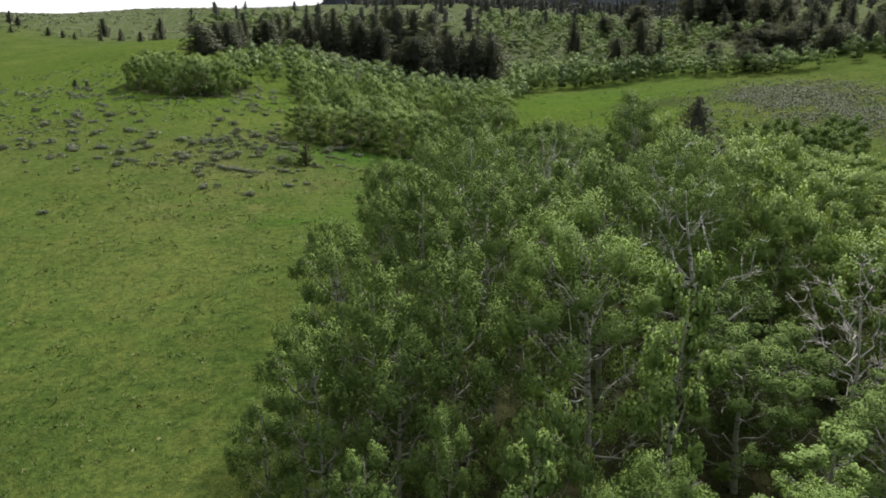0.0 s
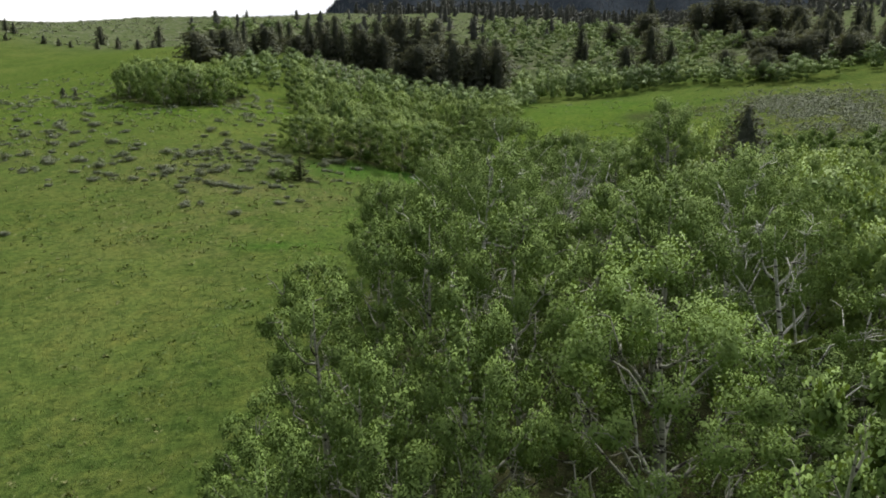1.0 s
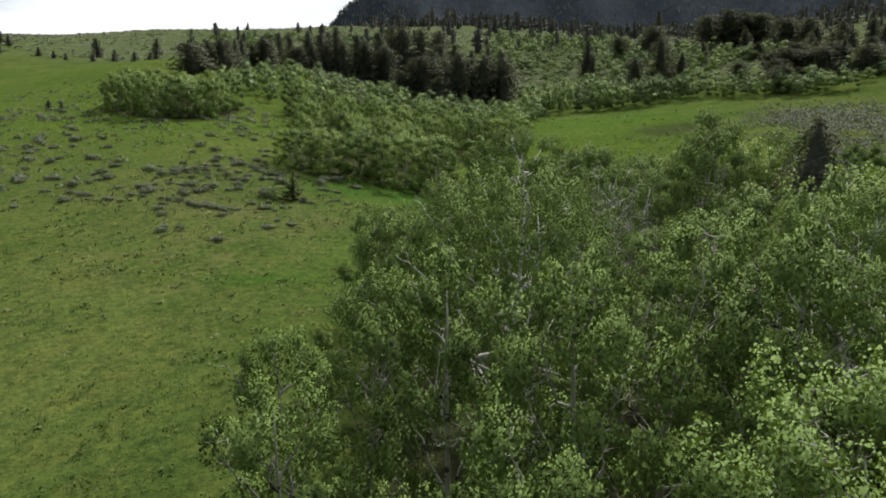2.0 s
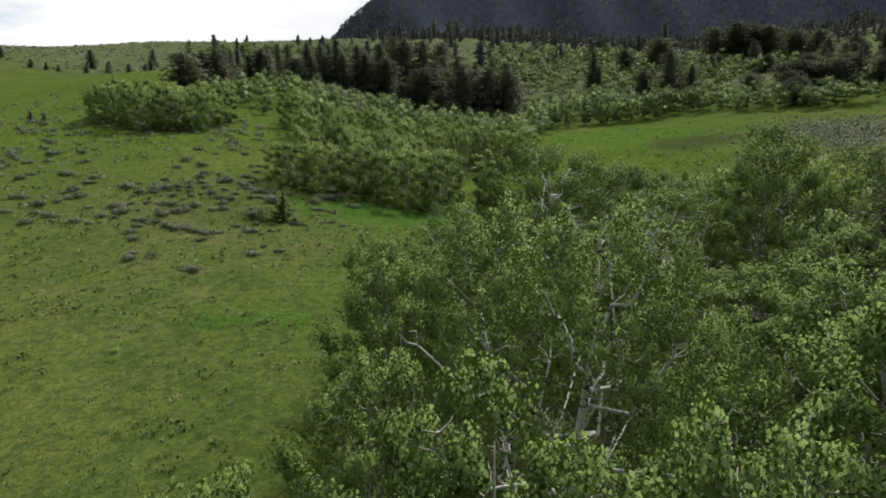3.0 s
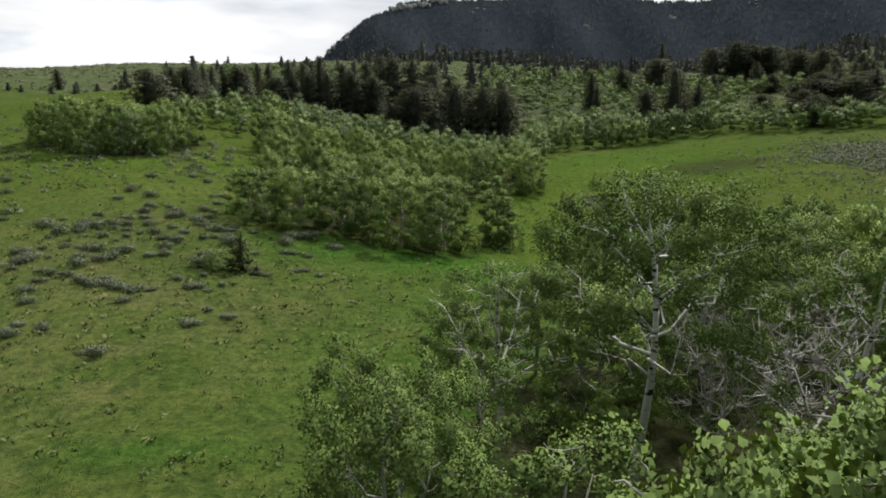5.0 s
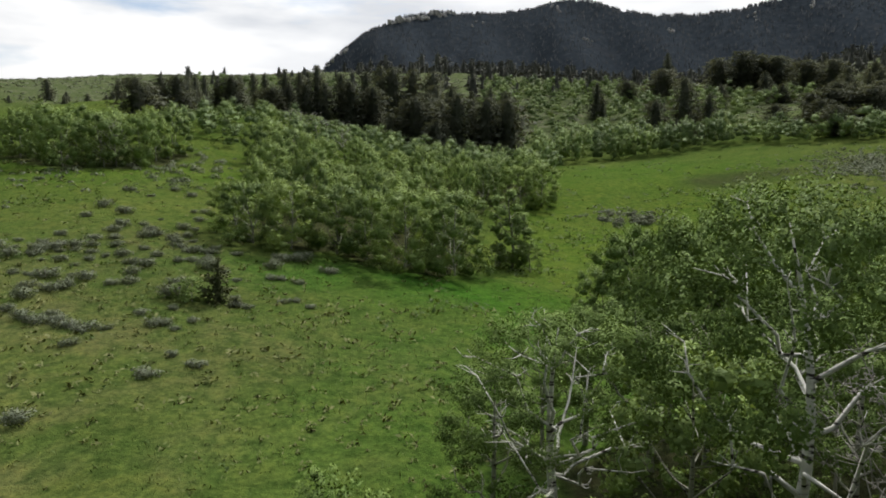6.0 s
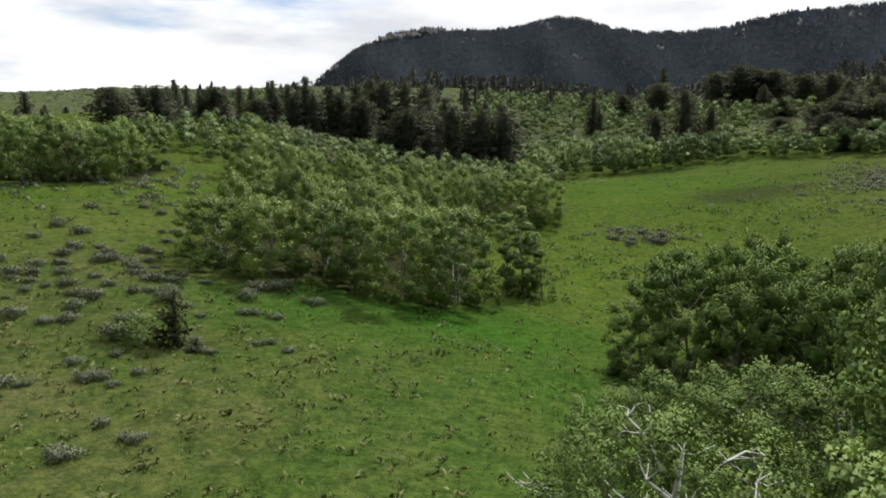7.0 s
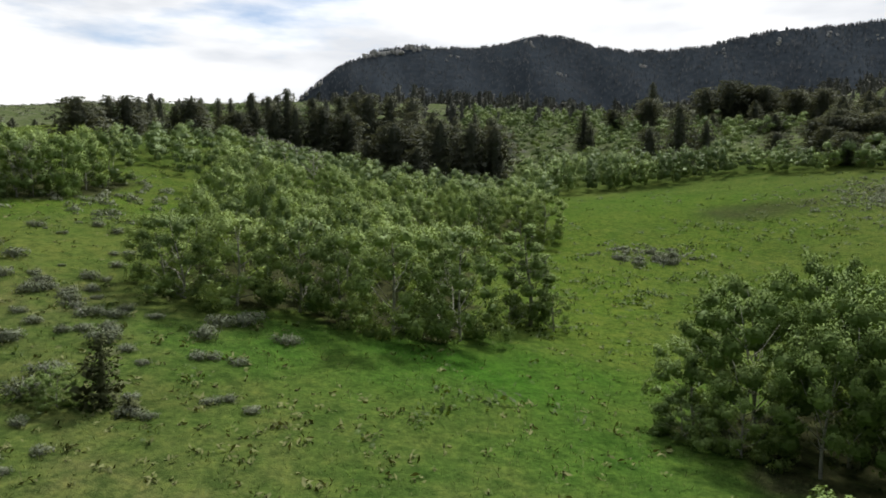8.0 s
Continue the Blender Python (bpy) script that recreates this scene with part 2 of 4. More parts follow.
def leaves(points, size, r, aspect=0.8, up=0.5, out=None):
    """Kite-shaped leaves at points, turned every way but mostly face up."""
    k = len(points)
    normal = r.normal(size=(k, 3)) + np.array([0, 0, up])
    if out is not None:
        normal += out
    normal = unit(normal)
    along = unit(np.cross(normal, r.normal(size=(k, 3))))
    side = np.cross(normal, along)
    s = size * r.uniform(0.65, 1.3, (k, 1))
    tip, wide = along * s, side * s * aspect * 0.5
    bend = normal * s * 0.18
    return np.stack([points - tip * 0.5, points + wide + bend - tip * 0.05, points + tip * 0.5, points - wide + bend - tip * 0.05], 1)


def tube(points, radii, sides, verts, faces):
    """Adds a tapered round limb along points to verts and faces."""
    pts = np.array(points, float)
    start = len(verts)
    for i, (p, r) in enumerate(zip(pts, radii)):
        d = unit(pts[min(i + 1, len(pts) - 1)] - pts[max(i - 1, 0)])
        a = unit(np.cross(d, (0.31, 0.95, 0.11)))
        b = np.cross(d, a)
        for j in range(sides):
            w = 2 * math.pi * j / sides
            verts.append(tuple(p + r * (math.cos(w) * a + math.sin(w) * b)))
    for i in range(len(pts) - 1):
        for j in range(sides):
            q = start + i * sides
            faces.append((q + j, q + (j + 1) % sides, q + sides + (j + 1) % sides, q + sides + j))
    faces.append(tuple(start + (len(pts) - 1) * sides + j for j in range(sides)))


# ---- the ground ----
BROAD = [47.13, 14.68, -30.17, 4.4, 40.99, 9.02, -23.96, 6.41, -2.81, 19.66, 16.98, 45.2, -11.48, 32.48, -10.65, 41.16, -47.99, 68.71, -51.94, 91.4, 11.81, 15.52, 32.72, 31.04, -1.44]
CLOSE = [3.02, 1.89, 3.59, 4.2, 0.58, 2.61, 0.59, 3.99, 3.94, 3.75, -0.48, 8.74, 1.23, -0.66, 1.99, 5.18, 3.6, -0.97, 2.36, 1.15, 5.33, 0.78, 3.36, 0.94, 3.12, 9.6, 0.33, 0.49, -3.06, 0.32]
HILLS = [(x, y, 130.0) for y in (0, 150, 300, 450, 600) for x in (-300, -150, 0, 150, 300)]
FAR_SWELLS = [(-205, 300, 38, -6.5), (-110, 345, 60, 1.6), (-60, 350, 50, 2.4)]
HILLS += [(x, y, 30.0) for y in (10, 45, 80, 115, 150, 185) for x in (-60, -30, 0, 30, 60)]


def ground(x, y):
    """The height of the ground: broad hills and close swells, with small hummocks."""
    x, y = np.asarray(x, float), np.asarray(y, float)
    z = np.zeros_like(x)
    for (a, b, s), c in zip(HILLS, BROAD + CLOSE):
        z = z + c * np.exp(-((x - a) ** 2 + (y - b) ** 2) / (2 * s * s))
    for a, b, s, c in FAR_SWELLS:
        z = z + c * np.exp(-((x - a) ** 2 + (y - b) ** 2) / (2 * s * s))
    near = 1.0 / (1.0 + ((x * x + (y - 70) ** 2) / 160.0 ** 2) ** 2)
    z = z + near * (0.10 * np.sin(0.43 * x + 0.9 * np.sin(0.31 * y)) * np.sin(0.37 * y + 1.0) + 0.05 * np.sin(1.3 * x + 0.7 * y) * np.sin(1.1 * y - 0.5 * x))
    z = z + 1.2 * (1 - near) * np.sin(0.045 * x + 1.3) * np.sin(0.05 * y + 0.02 * x) * np.exp(-((x * x + y * y) / 900.0 ** 2))
    return z


def swell(x, y, a, b, sx, sy, turn=0.0):
    c, s = math.cos(radians(turn)), math.sin(radians(turn))
    u, v = (x - a) * c + (y - b) * s, -(x - a) * s + (y - b) * c
    return np.exp(-0.5 * ((u / sx) ** 2 + (v / sy) ** 2))


def ripple(x, y, f, p):
    return np.sin(f * x + p + 1.7 * np.sin(0.6 * f * y + p)) * np.sin(f * 0.9 * y + 2 * p + 1.3 * np.sin(0.7 * f * x))


def sage_cover(x, y):
    """Where the sagebrush grows thick, 0 to 1."""
    c = 0.95 * swell(x, y, -24.5, 76, 8, 4.5, 30) + 0.8 * swell(x, y, -22, 84, 3.5, 4) + 1.0 * swell(x, y, -20, 67.5, 3.5, 1.8) + 0.9 * swell(x, y, -30.5, 113, 3.5, 9, 5)
    c = c + 0.9 * swell(x, y, 21, 119, 3.6, 3.2) + 1.3 * swell(x, y, 66, 131, 11, 10, -20) + 1.3 * swell(x, y, 66, 104, 9, 10) + 0.6 * swell(x, y, -62, 116, 9, 5) + 0.5 * swell(x, y, -52, 92, 8, 4) + 0.45 * swell(x, y, -48, 76, 10, 6) + 0.5 * swell(x, y, -60, 100, 12, 8)
    return np.clip(c * (0.85 + 0.35 * ripple(x, y, 0.35, 0.8)), 0, 1)


def lush_cover(x, y):
    c = 1.0 * swell(x, y, -7, 81.5, 9, 3.0, 8) + 0.4 * swell(x, y, 3, 77, 6, 5) + 0.5 * swell(x, y, 4, 66, 8, 9) + 0.35 * swell(x, y, -3, 58, 5, 8) + 0.95 * swell(x, y, -11.2, 51.3, 2.2, 0.6) + 0.7 * swell(x, y, -42, 110, 14, 5) + 0.55 * swell(x, y, 32, 150, 14, 14)
    return np.clip(c * (0.8 + 0.3 * ripple(x, y, 0.5, 0.2)), 0, 1)


def wild_cover(x, y):
    """The scrubby hills beyond the meadow."""
    far = 1 / (1 + np.exp(np.clip(-(y - 205 - 0.12 * np.abs(x) * (x < 0)) / 6, -50, 50)))
    return np.clip(far, 0, 1)


def inside(x, y, outline):
    """Whether points lie inside an outline."""
    hit = np.zeros(np.shape(x), bool)
    for (ax, ay), (bx, by) in zip(outline, outline[1:] + outline[:1]):
        if ay != by:
            hit ^= ((ay > y) != (by > y)) & (x < (bx - ax) * (y - ay) / (by - ay) + ax)
    return hit


# Outlines of the woods on the plan.
NEAR_WOOD = [(-3.5, 14), (-3.6, 25), (-2.8, 42), (0, 47), (-1.2, 51), (0, 58), (3.5, 59), (6, 60), (12, 63), (24, 66), (44, 69), (36, 48), (25, 31), (15, 17), (9, 10), (3, 10)]
EAST_WOOD = [(11, 63), (8, 69), (6, 73), (6, 76.5), (14, 80), (30, 82), (44, 76), (42, 70)]
THICKET = [(-18, 87), (-8, 86), (-1, 86), (-0.5, 100), (1.5, 118), (9, 126), (12, 140), (2, 140), (-30, 136), (-24, 118), (-20, 104)]
KNOLL = [(-51, 112), (-44, 110), (-37, 112), (-33.5, 117), (-35, 127), (-46, 130), (-53, 122)]


def build_ground():
    u, v = np.linspace(-1, 1, 231), np.linspace(-1, 1, 281)
    xs = 85 * u + 4300 * np.sign(u) * np.abs(u) ** 6
    ys = 70 + 130 * v + 4300 * np.sign(v) * np.abs(v) ** 6
    gx, gy = np.meshgrid(xs, ys)
    gz = ground(gx, gy)
    co = np.stack([gx, gy, gz], -1).reshape(-1, 3)
    w = len(xs)
    i = (np.arange(len(ys) - 1)[:, None] * w + np.arange(w - 1)[None]).ravel()
    me = mesh_of("ground", co.tolist(), np.stack([i, i + 1, i + w + 1, i + w], 1).tolist(), MEADOW, True)
    x, y = co[:, 0], co[:, 1]
    burnt = 1.6 * swell(x, y, 38.5, 135.5, 3.4, 3.0) + 1.2 * swell(x, y, 45.5, 137, 4.0, 2.0)
    brown = 0.35 * swell(x, y, -17, 55, 7, 7) * (ripple(x, y, 0.8, 0.3) > 0) + 0.4 * swell(x, y, -14, 67, 9, 4.5) * (0.7 + 0.3 * ripple(x, y, 0.6, 1.3))
    # Under the woods the floor layer also paints the canopy's shade.
    for name, value in (("dry", np.clip(0.55 * sage_cover(x, y) + brown, 0, 1)), ("lush", lush_cover(x, y)), ("sward", np.clip(0.75 * (swell(x, y, 26, 128, 16, 24, -20) + swell(x, y, 8, 100, 5, 12) + 0.8 * swell(x, y, -34, 116, 12, 9) + 0.8 * swell(x, y, -52, 108, 18, 18) + 0.6 * swell(x, y, -85, 150, 40, 30)) * (0.8 + 0.3 * ripple(x, y, 0.22, 0.7)) * (1 - np.clip(burnt, 0, 1)), 0, 0.8)), ("wild", wild_cover(x, y)), ("shade_litter", 0.92 * np.any([inside(x + 0.8 * np.sin(1.1 * y), y + 0.8 * np.sin(1.3 * x), o) for o in (NEAR_WOOD, EAST_WOOD, THICKET, KNOLL)], 0) + 0.85 * np.clip(burnt, 0, 1) * (0.75 + 0.25 * ripple(x, y, 0.9, 0.2)))):
        layer = me.color_attributes.new(name, "FLOAT_COLOR", "POINT")
        layer.data.foreach_set("color", np.repeat(np.stack([value, value, value, np.ones_like(value)], 1).ravel(), 1).astype(np.float32))
    return tagged(new("ground", me), "rolling green mountain meadow with patchy dry ground", "meadow", kind="structure")


build_ground()


# ---- the mountain ----
def ridge_rise(az):
    """How steeply the crest stands over the eye, by azimuth in degrees."""
    base = 13.0 / (1 + np.exp(-(az + 10.5) / 2.6)) - 1.0 / (1 + np.exp(-(az - 15) / 3.0))
    return base + 1.05 * np.exp(-((az - 11.2) / 3.4) ** 2) + 0.85 * np.exp(-((az - 34.0) / 5.5) ** 2) + 0.75 * np.exp(-((az - 27.0) / 3.5) ** 2) + 0.35 * np.exp(-((az + 0.5) / 3.0) ** 2) + 0.05 * np.sin(az * 2.1) + 0.04 * np.sin(az * 5.3 + 1)


def mountain_point(az, d):
    """A point on the mountain, d from 0 (foot) to 1 (crest) and on to 1.5 behind it."""
    a = np.radians(az)
    crest = 1350.0 + 60 * np.sin(az * 0.21)
    dist = 780 + (crest - 780) * d
    top = 12 + (crest - 50) * np.tan(np.radians(ridge_rise(az)))
    rise = np.where(d < 1, d ** 1.15 * (1 + 0.10 * np.sin(az * 0.55 + 4 * d) * (1 - d)), 1 - 0.9 * (d - 1))
    gully = 11 * np.sin(az * 0.9 + 6.5 * d) * np.sin(3.14 * np.clip(d, 0, 1)) + 2.5 * np.sin(az * 2.1 - 9 * d) * np.sin(3.14 * np.clip(d, 0, 1))
    z = 5 + (top - 5) * rise + gully
    return np.stack([dist * np.sin(a) - 4.6, dist * np.cos(a) + 0.0, z], -1)


def build_mountain():
    az, d = np.linspace(-16, 75, 260), np.linspace(0, 1.5, 60)
    ga, gd = np.meshgrid(az, d)
    co = mountain_point(ga, gd).reshape(-1, 3)
    w = len(az)
    i = (np.arange(len(d) - 1)[:, None] * w + np.arange(w - 1)[None]).ravel()
    me = mesh_of("mountain", co.tolist(), np.stack([i, i + 1, i + w + 1, i + w], 1).tolist(), HAZED_MOUNTAIN, True)
    return tagged(new("mountain", me), "dark forested mountain ridge under a cloudy sky", "mountain", kind="structure")


build_mountain()


def spikes(points, heights, r, sides=4, spread=0.22):
    """Slim cones for trees too far off to count, as one list of triangles in four-cornered form."""
    k = len(points)
    turn = r.uniform(0, 6.28, (k, 1)) + np.arange(sides) * 2 * math.pi / sides
    ring = np.stack([np.cos(turn), np.sin(turn), np.zeros_like(turn)], -1) * (heights * spread * r.uniform(0.7, 1.3, k))[:, None, None]
    tip = points + np.array([0, 0, 1.0]) * heights[:, None]
    out = []
    for j in range(sides):
        a, b = points + ring[:, j], points + ring[:, (j + 1) % sides]
        out.append(np.stack([a, b, tip * 0.97 + b * 0.03, tip * 0.97 + a * 0.03], 1))
    return np.concatenate(out)


def build_mountain_wood():
    r = np.random.default_rng(11)
    k = 15000
    az, d = r.uniform(-15, 42, k), 1 - r.uniform(0, 1, k) ** 1.5
    crest = r.uniform(-15, 42, 2600)
    az, d = np.concatenate([az, crest]), np.concatenate([d * 1.02, r.uniform(0.975, 1.01, 2600)])
    keep = ripple(az * 6, d * 90, 0.4, 0.5) > -0.72
    pts = mountain_point(az[keep], d[keep])
    trees = spikes(pts - np.array([0, 0, 1.0]), r.uniform(3.0, 7.0, len(pts)), r, 3)
    toward = trees.mean(1) - np.tile(pts, (3, 1))
    me = quads_mesh("mountain_wood", trees, HAZED_NEEDLE, unit(toward * np.array([1, 1, 0])) * 0.35 + np.array([0, -0.45, 0.8]))
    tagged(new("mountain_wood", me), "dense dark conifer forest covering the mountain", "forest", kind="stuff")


build_mountain_wood()


def boulder_mesh(name, seed, size):
    r = np.random.default_rng(seed)
    bm = bmesh.new()
    bmesh.ops.create_icosphere(bm, subdivisions=2, radius=1.0)
    for v in bm.verts:
        k = 1 + 0.55 * noise.noise(Vector(v.co) * 1.6 + Vector((seed * 3.1, 0, 0))) + 0.45 * noise.noise(Vector(v.co) * 4 + Vector((0, seed, 0)))
        v.co = Vector((v.co.x * size[0], v.co.y * size[1], v.co.z * size[2])) * k
    me = bpy.data.meshes.new(name)
    bm.to_mesh(me)
    bm.free()
    me.materials.append(PALE_ROCK)
    return me


def build_crags():
    r = np.random.default_rng(5)
    kinds = [boulder_mesh("crag", s, (9, 6, 10)) for s in range(5)]
    # A broken pale band below the western crest, and small scattered outcrops.
    spots = [(a, 0.955 + 0.03 * r.uniform()) for a in np.linspace(-3.4, 1.6, 15)]
    for a, d in ((-8.7, 1.0), (-8.3, 0.99), (-6.9, 0.97), (9.8, 0.93), (12.6, 0.71), (24.0, 0.90), (28.0, 0.9), (31.5, 0.92), (34.4, 0.90), (3.5, 0.93), (18.5, 0.87)):
        spots += [(a + r.normal(0, 0.35), d + r.normal(0, 0.018)) for _ in range(4)]
    for i, (a, d) in enumerate(spots):
        p = mountain_point(np.array(a), np.array(d))
        ob = tagged(new("crag", kinds[i % 4]), "pale grey rock outcrop among mountain conifers", "rock", "rock outcrops on the mountain")
        s = r.uniform(0.45, 0.85) * (1.0 if i < 15 else 0.5)
        ob.matrix_basis = Matrix.LocRotScale(Vector(p), Euler((r.normal(0, 0.3), r.normal(0, 0.3), r.uniform(0, 6))), (s * r.uniform(0.7, 1.5), s, s * r.uniform(0.8, 1.5)))


build_crags()


# ---- aspens ----
def crown_width(u):
    """The crown's outline: 0 at the foot of the crown, 1 at its tip."""
    return np.sin(np.pi * np.clip(0.10 + 0.90 * np.asarray(u, float), 0, 1) ** 0.85) ** 0.6


def clumps(mid, size, r, sides=6, rings=3):
    """Dense leaf masses: a lumpy, broken ball of close-set leaf patches for each middle and size."""
    us, ws = np.linspace(-0.75, 1.35, rings + 1), np.linspace(0, 2 * math.pi, sides + 1)
    gu, gw = np.meshgrid(us, ws, indexing="ij")
    ball = np.stack([np.cos(gu) * np.cos(gw), np.cos(gu) * np.sin(gw), np.sin(gu)], -1)
    ball = np.stack([ball[:-1, :-1], ball[:-1, 1:], ball[1:, 1:], ball[1:, :-1]], 2).reshape(-1, 4, 3)
    q = np.tile(ball, (len(mid), 1, 1))
    middle = q.mean(1, keepdims=True)
    q = (middle + (q - middle) * r.uniform(0.9, 1.35, (len(q), 1, 1))) * r.uniform(0.82, 1.12, (len(q), 1, 1)) + r.normal(0, 0.07, q.shape)
    return q * np.repeat(size, len(ball), 0)[:, None] + np.repeat(mid, len(ball), 0)[:, None], unit(middle[:, 0] + r.normal(0, 0.12, (len(q), 3)))


def crown_lobes(r, count, tall, foot, width, bare, skirt, lobe):
    """Middles and sizes of the leafy masses of a crown, spread over an uneven dome from its tip down to its foot."""
    k = np.arange(count) + 0.5
    z = 1 - 1.5 * k / count
    w = k * 2.39996 + r.uniform(0, 6.28)
    e = np.sqrt(np.maximum(0, 1 - z * z)) * np.where(z < 0, 1 - 0.35 * z * z, 1)
    middle = tall * (foot + 0.46 * (0.93 - foot))
    up = np.where(z > 0, tall * 0.93 - middle, (middle - tall * foot) / 0.5)
    out = r.uniform(0.62, 1.0, count)
    mid = np.column_stack([np.cos(w) * e * width * out, np.sin(w) * e * width * out, middle + z * up * (0.4 + 0.6 * out)])
    mid += r.normal(0, 0.12 * lobe, mid.shape)
    mid = mid[r.uniform(size=count) >= bare]
    if skirt:
        a, q = r.uniform(0, 6.28, skirt), r.uniform(0.35, 1.0, skirt) * width
        mid = np.concatenate([mid, np.column_stack([np.cos(a) * q, np.sin(a) * q, r.uniform(0.25, 0.22 * tall, skirt)])])
    return mid, lobe * r.uniform(0.7, 1.3, (len(mid), 1))


def aspen(seed, leaf, each=44, shoots=10, lobes=24, foot=0.2, bare=0.0, lean=0.25, limbs=14, leaf_mat=None, wood=None, label="", width=1.95, sides=6, low=False, split=False, upright=1.1, tall=8.0, stout=1.0, skirt=0, wave=0.12, shoot=0.36, lobe=0.55, body=0.86, solid=0.88, leafless=False, twigs=2, inside_leaves=200, heart_size=0.0, kinks=0.06, side_weight=0.8, steep=1.0):
    """An aspen: trunk, rising limbs and a crown of leafy masses, each a bunch of rounded upright shoots. It is drawn at its own
    size, then brought to eight metres high and four wide; plant() gives it back the size it has where it stands."""
    r = np.random.default_rng(seed)
    wood = wood or (ASPEN_BARK if split else PLAIN_BARK)
    ob = thing("aspen_tree", label, "tree", "aspens of the grove")
    tv, tf, limb_meshes = [], [], []
    bow = r.normal(0, lean, 2)
    sway = r.uniform(0, 6.28, 2)

    def stem(h):
        k = h / tall
        return np.array([bow[0] * k * k * 2 + wave * math.sin(4 * k + sway[0]), bow[1] * k * k * 2 + wave * math.sin(5 * k + sway[1]), h])

    hs = np.linspace(-0.3, tall * 0.88, 5 if low else 11)
    tube([stem(h) for h in hs], [stout * (0.110 * max(0.0, 1 - h / (0.88 * tall)) ** 0.8 + 0.008) for h in np.clip(hs, 0, tall)], sides, tv, tf)
    mid, big = crown_lobes(r, lobes, tall, foot, width, bare, skirt, lobe)
    ends, _ = crown_lobes(r, limbs, tall, foot, width, 0, 0, lobe)
    near = np.array([stem(h) * np.array([1, 1, 0]) for h in mid[:, 2]])
    mid = mid + near
    for i, b in enumerate(ends):
        b = b * np.array([0.95, 0.95, 1]) + stem(b[2]) * np.array([1, 1, 0])
        reach = float(np.hypot(*(b - stem(b[2]))[:2]))
        w = math.atan2(b[1] - stem(b[2])[1], b[0] - stem(b[2])[0])
        h0 = min(max(tall * foot * r.uniform(0.6, 1.05), b[2] - 0.3 - reach * steep * r.uniform(0.55, 1.1)), tall * 0.85)
        a = stem(h0)
        bend = np.array([r.normal(0, 0.12), r.normal(0, 0.12), -0.15 * reach])
        ts = np.linspace(0, 1, 3 if low else 6)
        kink = r.normal(0, kinks, (len(ts), 3)) * reach
        kink[0] = 0
        lv, lf = ([], []) if split else (tv, tf)
        u = h0 / tall
        line = [a + (b - a) * t + bend * 4 * t * (1 - t) + kink[j] for j, t in enumerate(ts)]
        tube(line, [stout * (0.055 - 0.040 * t) * (0.55 + 0.45 * (1 - u)) for t in ts], 3 if low else 5, lv, lf)
        for t in () if low else (0.5, 0.7, 0.85, 1.0):
            p = line[int(round(t * (len(ts) - 1)))]
            for _ in range(twigs):
                d = unit(np.array([r.normal(0, 0.8) + math.cos(w), r.normal(0, 0.8) + math.sin(w), r.uniform(0.0, 1.3)]))
                e = p + d * r.uniform(0.2, 0.65) * (0.4 + 0.35 * reach)
                tube([p, (p + e) / 2 + r.normal(0, 0.06, 3), e], [0.016, 0.011, 0.005], 3, lv, lf)
        if split:
            limb_meshes.append((lv, lf))
    if leafless:
        fit_ = np.array([2.0 / (width * 1.15), 2.0 / (width * 1.15), 8.0 / tall])
    else:
        # The shoots: egg-shaped bunches of leaves on the upper and outer side of every mass.
        total = shoots * len(mid)
        owner = np.repeat(np.arange(len(mid)), shoots)
        away = unit((mid - near - np.array([0, 0, tall * (foot + 0.3 * (1 - foot))])) * np.array([1, 1, 0.7]))
        d = unit(r.normal(size=(total, 3)) + 0.75 * away[owner] + np.array([0, 0, 0.5]))
        base = mid[owner] + d * big[owner] * np.array([1, 1, 0.8]) * r.uniform(0.55, 1.0, (total, 1))
        axis = unit(np.array([0, 0, upright]) + 0.8 * d + r.normal(0, 0.2, base.shape))
        long = shoot * r.uniform(0.55, 1.4, (total, 1))
        pick = np.repeat(np.arange(total), each)
        count = len(pick)
        t = r.uniform(0, 1, (count, 1))
        ring = r.normal(size=(count, 3))
        ring = unit(ring - axis[pick] * (ring * axis[pick]).sum(1, keepdims=True))
        girth = long[pick] * 0.46 * np.sin(np.pi * (0.14 + 0.80 * t)) ** 0.7 * r.uniform(0.15, 1.0, (count, 1)) ** 0.5
        pts = base[pick] + axis[pick] * (t - 0.25) * long[pick] + ring * girth
        out = unit(ring + axis[pick] * (1.6 * t - 0.5))
        outer = leaves(pts, leaf, r, 0.85, 0.1, out * 1.1)
        from_lobe = unit(pts - mid[owner[pick]])
        mass = unit(0.35 * out + 0.75 * from_lobe + side_weight * away[owner[pick]])
        soft = mass * body + flat_normals(outer, mass) * (1 - body)
        # Larger leaf sprays close the inside of every mass.
        who = np.repeat(np.arange(len(mid)), inside_leaves)
        deep = unit(r.normal(size=(len(who), 3)))
        dense = leaves(mid[who] + deep * big[who] * np.array([1, 1, 0.8]) * r.uniform(0.3, 0.95, (len(who), 1)) * solid, leaf * (1.5 if heart_size else 1.6), r, 0.8, 0.2, deep * 0.6)
        crown = np.concatenate([outer, dense])
        soft = np.concatenate([soft, unit(0.8 * deep + 0.5 * away[who] + r.normal(0, 0.2, deep.shape))])
        if heart_size:
            heart, heart_out = clumps(mid, big * np.array([1, 1, 0.8]) * heart_size, r, 7, 4)
            crown, soft = np.concatenate([crown, heart]), np.concatenate([soft, heart_out])
        spread = np.percentile(np.hypot(pts[:, 0], pts[:, 1]), 95)
        fit_ = np.array([2.0 / spread, 2.0 / spread, 8.0 / np.percentile(pts[:, 2], 99.7)])
